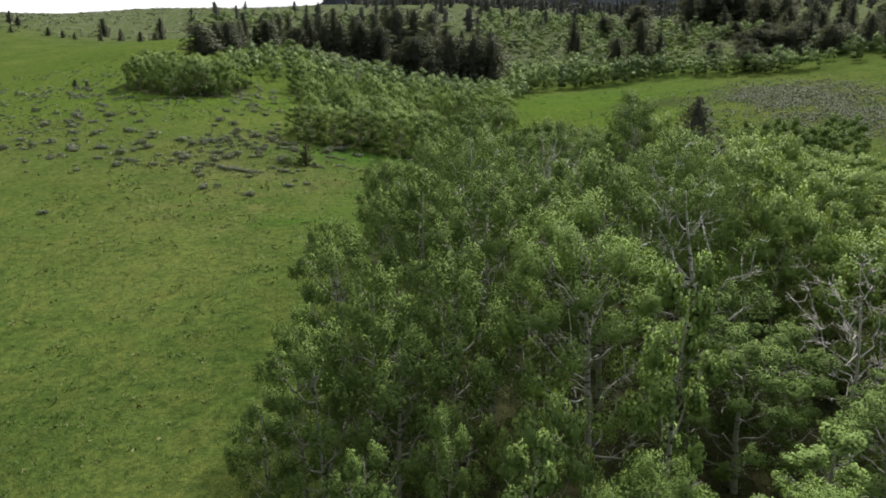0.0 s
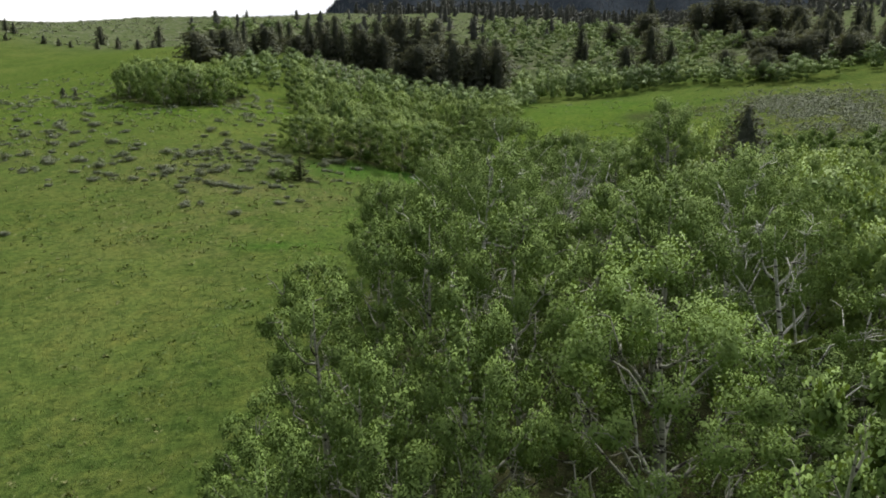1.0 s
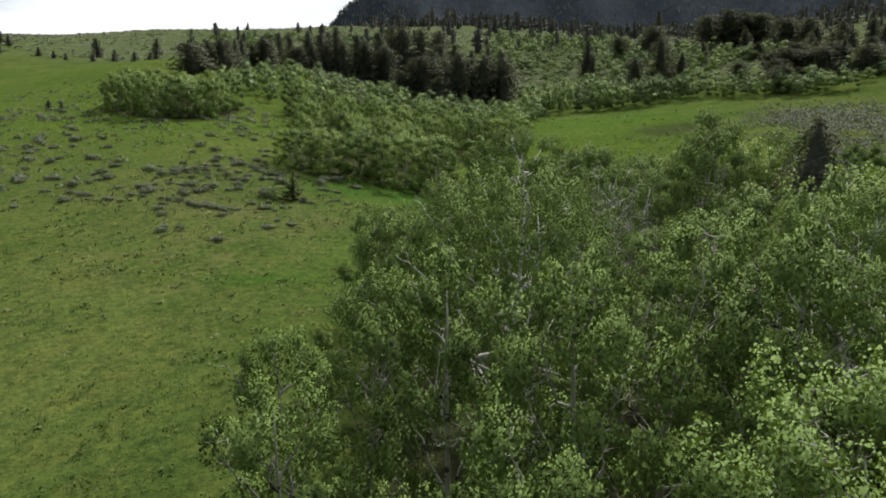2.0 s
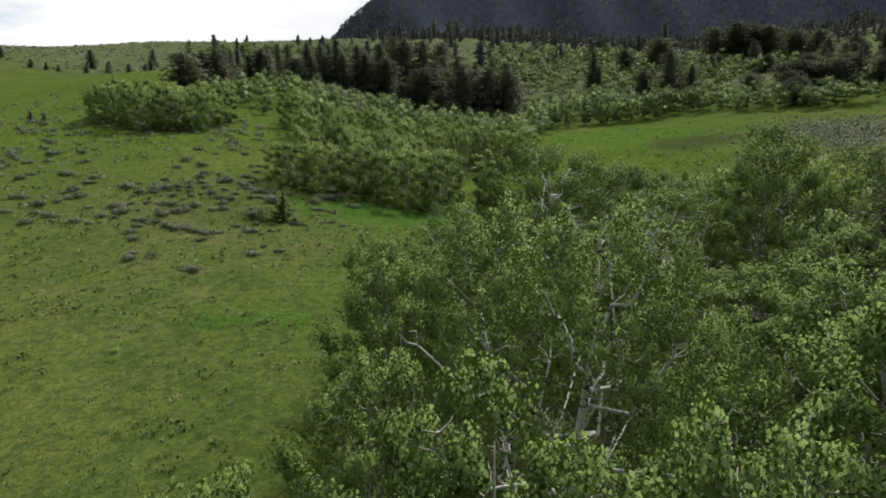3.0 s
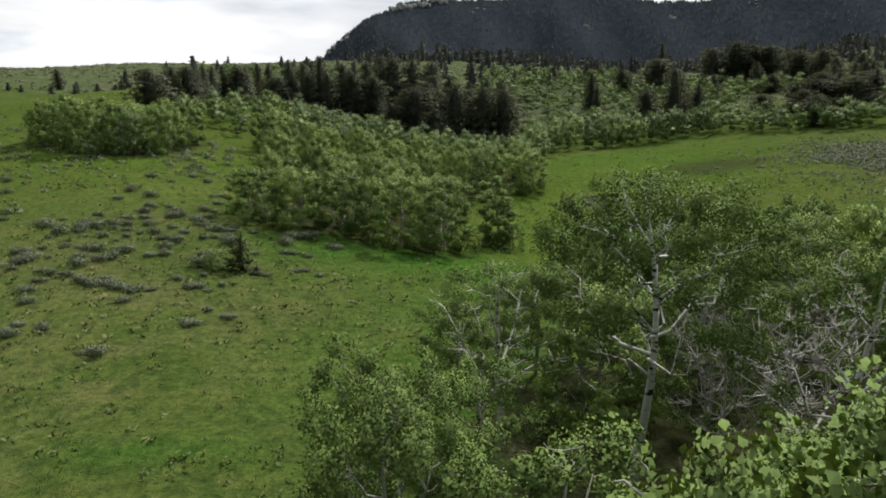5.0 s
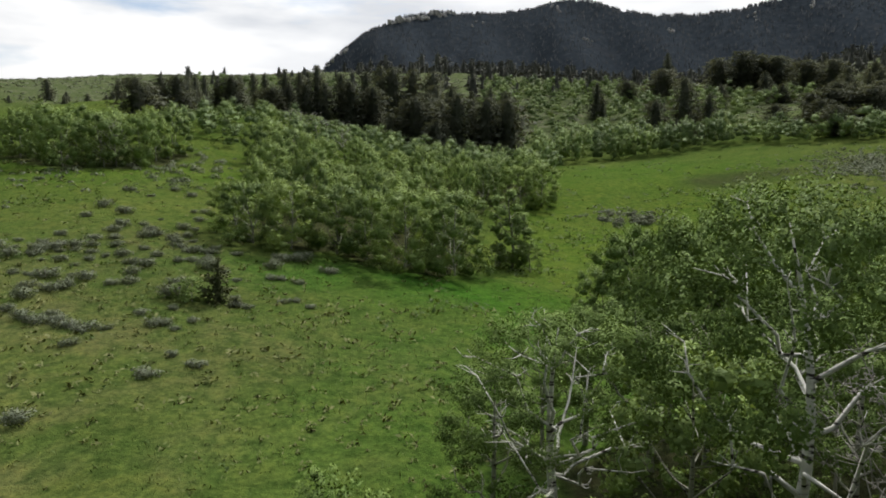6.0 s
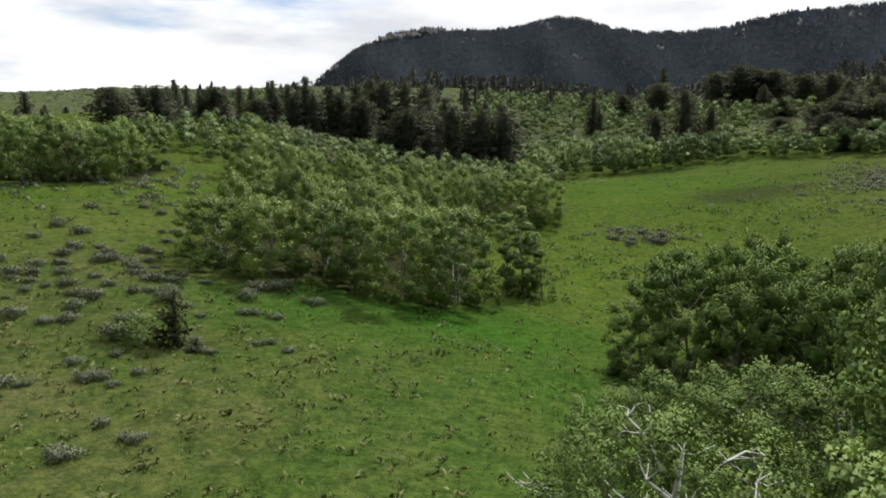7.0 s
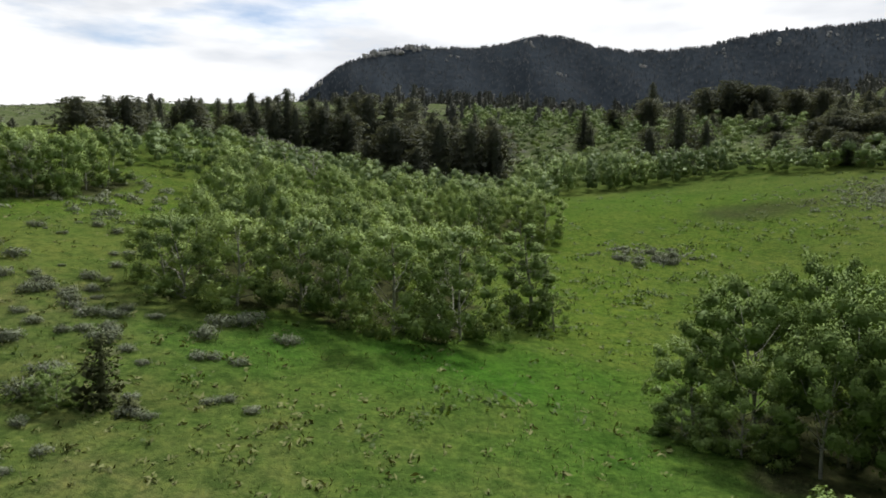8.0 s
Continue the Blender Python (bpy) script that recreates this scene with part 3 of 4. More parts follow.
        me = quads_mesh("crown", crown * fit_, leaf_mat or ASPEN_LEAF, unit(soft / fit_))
        # Painted lit tips: rises along each shoot, with a random part per leaf.
        tip_mask = np.concatenate([np.clip(1.6 * t[:, 0] - 0.7, 0, 1) * r.uniform(0.3, 1.0, count), np.zeros(len(crown) - count)])
        me.attributes.new("lit_tip", "FLOAT", "POINT").data.foreach_set("value", np.repeat(tip_mask, 4).astype(np.float32))
        part("crown", me, ob)
    part("trunk", mesh_of("trunk", (np.array(tv) * fit_).tolist(), tf, wood, True), ob, "pale aspen trunk with dark scars")
    for lv, lf in limb_meshes:
        part("limb", mesh_of("limb", (np.array(lv) * fit_).tolist(), lf, wood, True), ob, "crooked pale limb")
    return ob


GREEN = "leafy green quaking aspen with a pale slender trunk"
NEAR = [aspen(k, 0.056, 70, 9, 24, foot=f, label=GREEN, width=w) for k, f, w in ((1, 0.14, 1.8), (2, 0.1, 1.9), (3, 0.16, 2.0), (4, 0.12, 1.7))]
PALE = [aspen(21, 0.047, 72, 11, 42, foot=0.18, limbs=26, leaf_mat=PALE_LEAF, label="bright yellow-green quaking aspen with upright sprays of new leaves", width=2.3, upright=2.2, shoot=0.42, lobe=0.5, solid=0.7), aspen(22, 0.08, 44, 9, 17, foot=0.08, leaf_mat=PALE_LEAF, label="slender bright yellow-green young aspen", width=1.2, upright=1.5, lean=0.08, lobe=0.45)]
FINE = [aspen(k, 0.055, 66, 10, 28, foot=f, label=GREEN, width=w) for k, f, w in ((5, 0.14, 1.9), (6, 0.12, 2.1))]
OPEN = [aspen(31, 0.048, 66, 9, 30, foot=0.36, bare=0.14, lean=0.4, limbs=14, label="old aspen with bare white limbs showing through thin leaves", width=2.7, sides=8, split=True, stout=1.3, wave=0.25, lobe=0.5, solid=0.7, twigs=3, inside_leaves=95, kinks=0.12, steep=1.5), aspen(32, 0.048, 66, 9, 26, foot=0.32, bare=0.24, lean=0.35, limbs=14, label="half-bare aspen with crooked white limbs", width=2.3, sides=8, split=True, stout=1.3, wave=0.25, lobe=0.48, solid=0.7, twigs=3, inside_leaves=95, kinks=0.12, steep=1.5)]
DEAD = [aspen(41, 0.09, foot=0.30, lean=0.15, limbs=18, wood=DEAD_WOOD, label="dead leafless aspen with bleached crooked limbs", width=2.3, split=True, stout=0.62, leafless=True, twigs=5, kinks=0.11, steep=1.3)]
OLD = [aspen(36, 0.052, 56, 11, 38, foot=0.46, bare=0.06, lean=0.15, limbs=12, label="large old aspen with a stout white trunk and bare lower limbs", width=3.0, sides=10, split=True, tall=9.0, stout=1.2, wave=0.35, lobe=0.62, solid=0.8, kinks=0.11, steep=1.3, inside_leaves=200)]
DOME = [aspen(38, 0.044, 92, 12, 46, foot=0.28, bare=0.04, lean=0.3, limbs=24, label="broad leafy aspen with a domed crown and some white limbs", width=3.0, sides=8, split=True, tall=9.0, stout=1.4, wave=0.3, lobe=0.72, inside_leaves=260, kinks=0.1)]
CLOSE_BY = [aspen(k, 0.052, 72, 9, 22, foot=f, label=GREEN, width=w, tall=6.5, skirt=4, lobe=0.62, sides=5) for k, f, w in ((55, 0.1, 2.2), (56, 0.12, 2.4))]
RIM = [aspen(k, 0.110, 28, 8, 24, foot=f, label=GREEN, width=w, low=True, tall=6.2, stout=0.75, skirt=q, shoot=0.44, lobe=0.66, body=0.80, heart_size=0.46, inside_leaves=60, side_weight=0.95, leaf_mat=LIT_LEAF) for k, f, w, q in ((45, 0.10, 2.3, 13), (46, 0.12, 2.5, 12), (47, 0.16, 2.4, 10))]
EDGE = [aspen(k, 0.105, 32, 9, 28, foot=f, label="leafy aspen over a shaded bare trunk", width=w, low=True, tall=7.0, stout=0.8, skirt=3, lobe=0.7, shoot=0.42, body=0.76, heart_size=0.56, inside_leaves=60, side_weight=0.9) for k, f, w in ((48, 0.2, 2.7), (49, 0.24, 2.9))]
MID = [aspen(k, 0.135, 22, 8, 20, foot=f, label=GREEN, width=w, low=True, tall=5.6, skirt=5, sides=4, limbs=9, upright=1.2, shoot=0.5, lobe=0.72, body=0.84, heart_size=0.55, inside_leaves=40, side_weight=1.0, leaf_mat=LIT_LEAF, stout=0.6) for k, f, w in ((51, 0.08, 2.2), (52, 0.1, 2.4), (53, 0.12, 2.1), (54, 0.08, 2.5))]
BARE = aspen(65, 0.2, foot=0.15, limbs=24, wood=DEAD_WOOD, label="grey leafless aspen at the thicket's edge", width=1.7, lean=0.1, stout=0.55, leafless=True)
USED = set()


def plant(kind, x, y, tall, wide, turn, model=8.0, model_wide=2.0):
    """Puts a tree of a kind on the ground; the first stands as its own model, the rest are copies."""
    m = Matrix.LocRotScale((x, y, float(ground(x, y)) - 0.05), Euler((0, 0, turn)), (wide / model_wide, wide / model_wide, tall / model))
    if kind.name in USED:
        return copy_thing(kind, m @ Matrix.Diagonal((1 / kind.scale[0], 1 / kind.scale[1], 1 / kind.scale[2], 1)))
    USED.add(kind.name)
    kind.matrix_basis = m
    return kind


# The grove under the camera's way, in four stretches: place, height of the top, half width, kind.
GROVE_FOOT = [
    (-1.2, 17.2, 6.4, 1.5, "n"), (0.3, 17.9, 7.7, 1.3, "n"), (5.6, 15.2, 8.6, 0.9, "y"), (4.6, 19.2, 9.3, 2.2, "p"), (0.4, 20.6, 8.4, 1.5, "n"), (-2.2, 18.4, 7.6, 1.4, "n"),
    (-3.4, 17.1, 6.2, 1.2, "n"), (13.5, 20.8, 7.8, 2.3, "d"), (-1.3, 21.0, 6.6, 1.2, "n"), (9.6, 15.0, 4.4, 1.0, "y"), (11.8, 16.2, 4.6, 1.5, "n"), (13.6, 18.4, 4.8, 1.6, "n"),
    (11.4, 20.6, 4.8, 1.5, "n"), (15.6, 19.4, 5.0, 1.6, "n"), (9.4, 19.4, 5.2, 1.7, "n"), (8.6, 21.6, 5.4, 1.6, "n"), (2.6, 15.6, 5.0, 1.1, "r"), (1.0, 12.4, 3.4, 1.0, "r"),
    (4.0, 12.4, 5.2, 1.3, "p"), (7.2, 11.2, 4.8, 1.4, "p"), (1.9, 13.6, 4.9, 0.7, "y"), (-4.6, 20.2, 5.6, 1.2, "n"), (-1.8, 14.2, 4.2, 1.0, "n"), (0.2, 14.9, 4.9, 0.8, "n"),
    (-4.9, 17.2, 4.2, 1.0, "n"),
]
GROVE_HEART = [
    (9.3, 24.7, 9.3, 2.2, "o"), (4.4, 27.2, 10.0, 2.0, "f"), (1.8, 23.4, 9.6, 1.7, "f"), (6.2, 24.8, 10.2, 1.9, "f"), (9.6, 28.4, 10.7, 2.6, "c"), (-0.7, 24.6, 9.4, 1.7, "f"),
    (-4.2, 26.2, 7.4, 1.5, "n"), (-3.7, 23.4, 7.5, 1.4, "n"), (0.6, 29.2, 10.9, 2.5, "c"), (-3.0, 29.5, 8.2, 1.5, "f"), (-3.1, 34.5, 9.0, 1.5, "f"), (0.5, 35.2, 10.4, 2.0, "f"),
    (3.3, 36.4, 9.9, 2.0, "f"), (-1.2, 38.8, 8.4, 1.8, "f"), (15.2, 39.8, 9.6, 2.0, "n"), (8.2, 37.0, 8.8, 2.1, "f"), (8.0, 31.5, 9.3, 2.0, "f"), (10.6, 23.2, 5.6, 1.8, "n"),
]
GROVE_HEAD = [
    (-3.8, 45.2, 8.1, 1.3, "f"), (-1.5, 45.6, 7.5, 1.2, "n"), (-4.6, 46.4, 7.2, 1.0, "n"),
    (-3.2, 40.8, 8.5, 1.4, "f"), (-2.6, 43.0, 8.4, 1.3, "f"), (3.3, 49.4, 11.7, 2.7, "w"), (7.3, 46.0, 10.0, 2.3, "o"), (5.2, 48.6, 9.8, 1.5, "d"), (7.2, 49.2, 9.4, 1.8, "d"),
    (9.4, 49.6, 9.0, 1.8, "d"), (6.0, 51.5, 8.8, 1.8, "f"), (13.7, 48.6, 12.7, 1.9, "n"), (15.2, 53.8, 12.7, 2.0, "n"), (19.6, 53.3, 11.7, 2.2, "n"), (9.0, 52.6, 8.2, 1.8, "o"),
    (-0.6, 52.8, 8.7, 2.2, "o"), (-2.0, 53.0, 7.2, 1.3, "f"), (13.2, 40.5, 9.0, 2.0, "n"), (4.0, 41.5, 8.2, 2.0, "f"),
]
GROVE_EAST = [
    (7.4, 54.6, 7.8, 1.6, "d"), (13.0, 59.0, 9.6, 2.1, "n"), (3.2, 57.0, 8.2, 1.7, "f"), (1.7, 58.8, 7.6, 1.4, "n"), (5.2, 57.4, 8.0, 1.7, "f"), (6.6, 56.2, 7.8, 1.6, "n"),
    (4.8, 60.0, 7.4, 1.6, "n"), (8.4, 58.0, 8.0, 1.8, "n"), (0.3, 58.6, 7.2, 1.2, "p"), (8.0, 73.8, 8.6, 2.0, "e"), (12.2, 74.6, 9.3, 2.2, "e"), (6.4, 75.2, 6.8, 1.4, "r"),
    (10.6, 72.2, 8.8, 2.0, "e"), (11.0, 69.6, 8.2, 1.8, "e"), (13.4, 69.4, 8.2, 2.0, "e"), (15.8, 71.0, 8.8, 2.2, "e"), (16.5, 75.0, 9.2, 2.3, "e"), (7.0, 72.6, 6.2, 1.3, "r"),
    (5.4, 74.0, 4.8, 0.8, "r"), (8.9, 71.0, 7.8, 1.7, "e"),
]
rt = np.random.default_rng(77)
standing = []
for gx, gy, top, wide, kind in GROVE_FOOT + GROVE_HEART + GROVE_HEAD + GROVE_EAST:
    pool = {"n": NEAR, "p": PALE[:1], "y": PALE[1:], "o": OPEN, "d": DEAD, "m": MID, "r": RIM, "w": OLD, "c": DOME, "f": FINE, "e": EDGE}[kind]
    plant(pool[rt.integers(len(pool))], gx, gy, top - float(ground(gx, gy)), wide * 1.28, rt.uniform(0, 6.28))
    standing.append((gx, gy, 2.0))


def fill(outline, apart, tries, r, clear=()):
    """Even but uneven places inside an outline, none too near another tree."""
    xs, ys = [p[0] for p in outline], [p[1] for p in outline]
    found = []
    for _ in range(tries):
        x, y = r.uniform(min(xs), max(xs)), r.uniform(min(ys), max(ys))
        if inside(x, y, outline) and all((x - a) ** 2 + (y - b) ** 2 > (apart * d / 2) ** 2 for a, b, d in standing) and all((x - a) ** 2 + (y - b) ** 2 > c * c for a, b, c in clear):
            standing.append((x, y, 2.0))
            found.append((x, y))
    return found


for x, y in fill(NEAR_WOOD, 3.15, 3000, rt, clear=((13.2, 21.0, 3.0), (16.2, 43.4, 2.4), (15.0, 38.5, 2.5), (11.5, 53.5, 3.6), (11.5, 46.5, 3.0), (5.5, 45.5, 2.6), (3.5, 49.2, 3.0), (0.3, 47.5, 4.2))):
    pool = CLOSE_BY if x < 12 and y < 52 else RIM
    # The wood stands lower towards its outer, eastern side.
    most = min(8.6, max(3.6, 8.8 - 0.27 * (x - 15 - 0.3 * (y - 40)))) if x > 10 else 5.6
    plant(pool[rt.integers(len(pool))], x, y, most * rt.uniform(0.76, 1.0), rt.uniform(2.1, 2.9), rt.uniform(0, 6.28))
for x, y in fill(EAST_WOOD, 3.3, 500, rt):
    plant(EDGE[rt.integers(2)], x, y, rt.uniform(5.8, 7.4), rt.uniform(2.3, 3.0), rt.uniform(0, 6.28))

# The thicket across the little valley, its front edge tree by tree.
for x, y, tall, wide in ((-5.4, 85.2, 6.0, 2.5), (-1.9, 86.0, 6.2, 2.3), (-16.6, 86.3, 4.6, 2.0), (-13.6, 86.2, 5.1, 2.1), (-10.6, 87.0, 5.4, 2.2), (-8.4, 86.8, 5.2, 1.8), (-18.6, 89.0, 4.0, 1.7), (2.7, 119.5, 6.2, 1.9), (7.6, 123.5, 5.4, 2.1), (10.6, 124.8, 5.8, 2.2)):
    plant(RIM[rt.integers(3)], x, y, tall, wide * 1.2, rt.uniform(0, 6.28))
    standing.append((x, y, 2.2))
plant(PALE[1], 2.9, 92.2, 6.5, 1.9, 0.7)
plant(RIM[0], 3.1, 92.5, 4.6, 1.8, 2.6)
plant(CLOSE_BY[1], 4.4, 91.6, 2.6, 1.3, 1.9)
plant(CLOSE_BY[1], 1.6, 91.2, 2.0, 1.2, 3.0)
for x, y in fill(THICKET, 4.0, 2600, rt, clear=((-7.4, 87.0, 2.0), (0.4, 92.0, 3.0), (4.5, 118.0, 3.0))):
    pool = RIM if y < 91 else MID
    plant(pool[rt.integers(3)], x, y, rt.uniform(3.3, 6.6), rt.uniform(1.7, 2.5), rt.uniform(0, 6.28))
for x, y in fill(KNOLL, 3.6, 500, rt):
    plant(MID[rt.integers(4)], x, y, rt.uniform(4.2, 6.4), rt.uniform(2.0, 2.9), rt.uniform(0, 6.28))
plant(BARE, -38.6, 113.2, 6.0, 2.0, 1.0)
plant(BARE, -40.6, 114.0, 5.6, 1.8, 2.2)
plant(BARE, -17.0, 141.0, 6.4, 2.4, 0.4)
for x, y, tall, wide in ((-27.0, 158.0, 5.6, 2.2), (-24.5, 160.5, 6.0, 2.4), (-22.0, 157.5, 5.2, 2.0), (-29.5, 161.0, 5.4, 2.2), (-19.5, 161.0, 5.0, 2.0)):
    plant(BARE, x, y, tall, wide, rt.uniform(0, 6.28))
BEHIND = [(-46, 131), (-32, 137), (2, 141), (12, 141), (17, 152), (25, 180), (45, 180), (57, 180), (60, 193), (40, 215), (10, 212), (-20, 198), (-55, 175), (-58, 150)]
BENCH = [(57, 181), (75, 158), (110, 160), (130, 190), (110, 240), (70, 310), (20, 320), (10, 260), (30, 216), (62, 200)]


def stand(name, label, category, trees, shape, mat, r):
    """Many trees too far off to count, joined: each tree its own shape of leaf, size and tint."""
    quads, tints, normals = [], [], []
    for x, y, tall, wide in trees:
        q, soft = shape(r)
        w = r.uniform(0, 6.28)
        turn = np.array([[math.cos(w), -math.sin(w), 0], [math.sin(w), math.cos(w), 0], [0, 0, 1]])
        quads.append((q @ turn.T) * np.array([wide, wide, tall]) + np.array([x, y, float(ground(x, y))]))
        tints.append(np.full(4 * len(q), r.uniform()))
        normals.append(soft @ turn.T)
    me = quads_mesh(name, np.concatenate(quads), mat, np.concatenate(normals))
    me.attributes.new("tint", "FLOAT", "POINT").data.foreach_set("value", np.concatenate(tints).astype(np.float32))
    return tagged(new(name, me), label, category, kind="stuff")


def aspen_shape(r):
    """A round-headed far aspen, one high and one half wide: plumes of leaves and a thin stem."""
    k, each = 9, 40
    u = np.concatenate([r.uniform(0.16, 0.72, k - 1), [0.82]])
    w = np.arange(k) * 2.4 + r.uniform(-0.5, 0.5, k)
    reach = crown_width(u) * r.uniform(0.4, 0.72, k)
    reach[-1] = 0.05
    c = np.column_stack([np.cos(w) * reach, np.sin(w) * reach, u])
    size = np.array([0.40, 0.40, 0.15]) * r.uniform(0.75, 1.2, (k, 1))
    dense, dense_out = clumps(c, size * 0.6, r, 5, 3)
    d = unit(r.normal(size=(k * each, 3)) + np.array([0, 0, 0.6]))
    pts = np.repeat(c, each, 0) + d * np.repeat(size, each, 0) * r.uniform(0.55, 1.25, (k * each, 1))
    lv = leaves(np.zeros((k * each, 3)), 1.0, r, 0.9, 0.1, d * 1.4) * np.array([0.105, 0.105, 0.050]) * r.uniform(0.6, 1.3, (k * each, 1, 1)) + pts[:, None]
    quads = np.concatenate([dense, lv])
    return quads, unit(0.75 * np.concatenate([dense_out, d + r.normal(0, 0.25, d.shape)]) + 0.7 * unit((quads.mean(1) - np.array([0, 0, 0.4])) * np.array([1, 1, 1.6])))


CLEARED = ((-53, 146, 11), (-60, 152, 9), (-46, 166, 9), (-4, 196, 15), (8, 192, 13), (-28, 202, 17), (-50, 160, 9), (-46, 174, 8), (56, 201, 7), (85, 186, 10), (-40, 196, 8))


def thinned(places):
    return [(x, y) for x, y in places if all((x - a) ** 2 + (y - b) ** 2 > c * c for a, b, c in CLEARED)]


far_trees = [(x, y, rt.uniform(3.6, 5.6) * (0.75 if 160 < y < 190 and x < 16 else 1.0), rt.uniform(1.6, 2.5)) for x, y in thinned(fill(BEHIND, 3.6, 3200, rt))]
far_trees += [(x, y, rt.uniform(6.2, 8.2), rt.uniform(1.9, 2.6)) for x, y in fill([(21, 172), (26, 178), (57, 178), (60, 186), (24, 187), (17, 174)], 2.4, 500, rt)]
far_trees += [(x, y, rt.uniform(3.8, 5.4), rt.uniform(1.8, 2.6)) for x, y in fill([(54, 180), (58, 175), (72, 158), (84, 154), (86, 160), (76, 165), (62, 184)], 2.6, 400, rt)]
CLEARED += ((100, 205, 26), (112, 265, 16), (84, 205, 9))
far_trees += [(x, y, rt.uniform(3.0, 6.0), rt.uniform(2.0, 3.2)) for x, y in thinned(fill(BENCH, 4.9, 2200, rt))]
far_trees += [(x, y, rt.uniform(3.0, 5.0), rt.uniform(2.2, 3.4)) for x, y in fill([(-95, 262), (-50, 255), (-20, 262), (-30, 300), (-80, 300)], 6.0, 300, rt)]
stand("aspen_thicket", "light green aspen thickets on the slope behind the meadow", "trees", far_trees, aspen_shape, STAND_LEAF, np.random.default_rng(8))


# ---- conifers ----
def fir_boughs(r, tiers, boughs, sprays, round_top=0.3, ragged=0.25, foot=0.03, core=0.5, lift=0.0, loose=0.7, coarse=0.14):
    """A conifer's boughs, one high and one half wide: whorls of drooping, uneven fans of needle sprays round a dense, dark inside."""
    k = tiers * boughs
    u = np.repeat((np.arange(tiers) + 0.5) / tiers, boughs) + r.normal(0, loose / tiers, k)
    u = np.clip(u, 0.0, 0.985)
    w = np.tile(np.arange(boughs) * 2 * math.pi / boughs, tiers) + np.repeat(r.uniform(0, 6.28, tiers), boughs) + r.normal(0, 0.25, k)
    p, q = r.uniform(0, 6.28, 2)
    shape = (1 - u) ** (0.85 - 0.40 * min(round_top, 1.7)) * np.minimum(1, 0.72 + u * 2.0) * 1.12
    uneven = 1 + ragged * (0.45 * np.sin(w + p + 4 * u) + 0.35 * np.sin(2 * w + q - 9 * u)) + r.normal(0, 0.75 * ragged, k)
    reach = np.maximum(shape * uneven, 0.05)
    out = np.column_stack([np.cos(w), np.sin(w), np.zeros(k)])
    side = np.column_stack([-np.sin(w), np.cos(w), np.zeros(k)])
    # Sprays along each bough, wider towards its middle, hanging a little below it.
    t = np.tile((np.arange(sprays) + 0.6) / sprays, k)[:, None] ** 0.8 * r.uniform(0.85, 1.1, (k * sprays, 1))
    o, sd, rc = np.repeat(out, sprays, 0), np.repeat(side, sprays, 0), np.repeat(reach, sprays)[:, None]
    high = (foot + (0.985 - foot) * np.repeat(u, sprays))[:, None]
    fan = r.uniform(-1, 1, (k * sprays, 1)) * 0.36 * rc * np.sin(np.pi * np.clip(t * 0.8 + 0.1, 0, 1))
    droop = (0.055 - lift) * rc * t - 0.05 * rc * np.maximum(t - 0.7, 0) + r.normal(0, 0.012, t.shape)
    pts = o * rc * t + sd * fan + np.array([0, 0, 1.0]) * (high - droop)
    big = (0.75 * rc + 0.18) * (0.7 / sprays + coarse) * r.uniform(0.7, 1.3, t.shape)
    flat = np.array([1, 1, 0.22])
    a = unit(o + sd * fan / np.maximum(rc, 0.05) * 1.5 + r.normal(0, 0.25, o.shape) - np.array([0, 0, 0.25 - 2 * lift])) * big * flat
    b = unit(sd + r.normal(0, 0.9, o.shape)) * big * 0.6 * np.array([1, 1, 0.3])
    leaf = np.stack([pts - a * 0.5, pts + b, pts + a * 0.75, pts - b - np.array([0, 0, 0.006])], 1)
    soft = unit(o * (0.5 + 0.6 * t) + np.array([0, 0, 0.5]) + r.normal(0, 0.15, o.shape))
    # The dense inside.
    sides, rings = 7, max(5, tiers // 2)
    us, ws = np.linspace(0, 1, rings + 1), np.linspace(0, 2 * math.pi, sides + 1)
    gu, gw = np.meshgrid(us, ws, indexing="ij")
    e = core * (1 - gu) ** (0.85 - 0.40 * min(round_top, 1.7)) * np.minimum(1, 0.72 + gu * 2.0) * (1 + 0.2 * np.sin(gw + p + 4 * gu) + 0.15 * np.sin(3 * gw - 13 * gu))
    grid = np.stack([np.cos(gw) * e, np.sin(gw) * e, foot + (0.97 - foot) * gu], -1)
    inner = np.stack([grid[:-1, :-1], grid[:-1, 1:], grid[1:, 1:], grid[1:, :-1]], 2).reshape(-1, 4, 3)
    iw = (gw[:-1, :-1] + math.pi / sides).ravel()
    return np.concatenate([leaf, inner]), np.concatenate([soft, np.column_stack([np.cos(iw), np.sin(iw), np.full(len(iw), 0.3)])])


def fir(seed, tiers, boughs, sprays, round_top=0.3, ragged=0.25, label="", core=0.5, lift=0.0, foot=0.03, needle=FIR_NEEDLE):
    """A conifer ten metres high: trunk and whorls of boughs hung with needle sprays."""
    r = np.random.default_rng(seed)
    ob = thing("fir_tree", label, "tree", "dark conifers")
    tv, tf = [], []
    hs = np.linspace(-0.4, 9.6, 5)
    tube([(0.04 * math.sin(h), 0.03 * math.cos(h), h) for h in hs], [0.17 * (1 - h / 10.0) + 0.012 for h in np.clip(hs, 0, 10)], 5, tv, tf)
    part("trunk", mesh_of("trunk", tv, tf, FIR_BARK, True), ob, "dark brown conifer trunk")
    quads, soft = fir_boughs(r, tiers, boughs, sprays, round_top, ragged, foot, core, lift, coarse=0.04 if tiers > 30 else 0.08 if sprays > 20 else 0.14)
    part("crown", quads_mesh("crown", quads * np.array([1.9, 1.9, 10.0]), needle, soft), ob)
    return ob


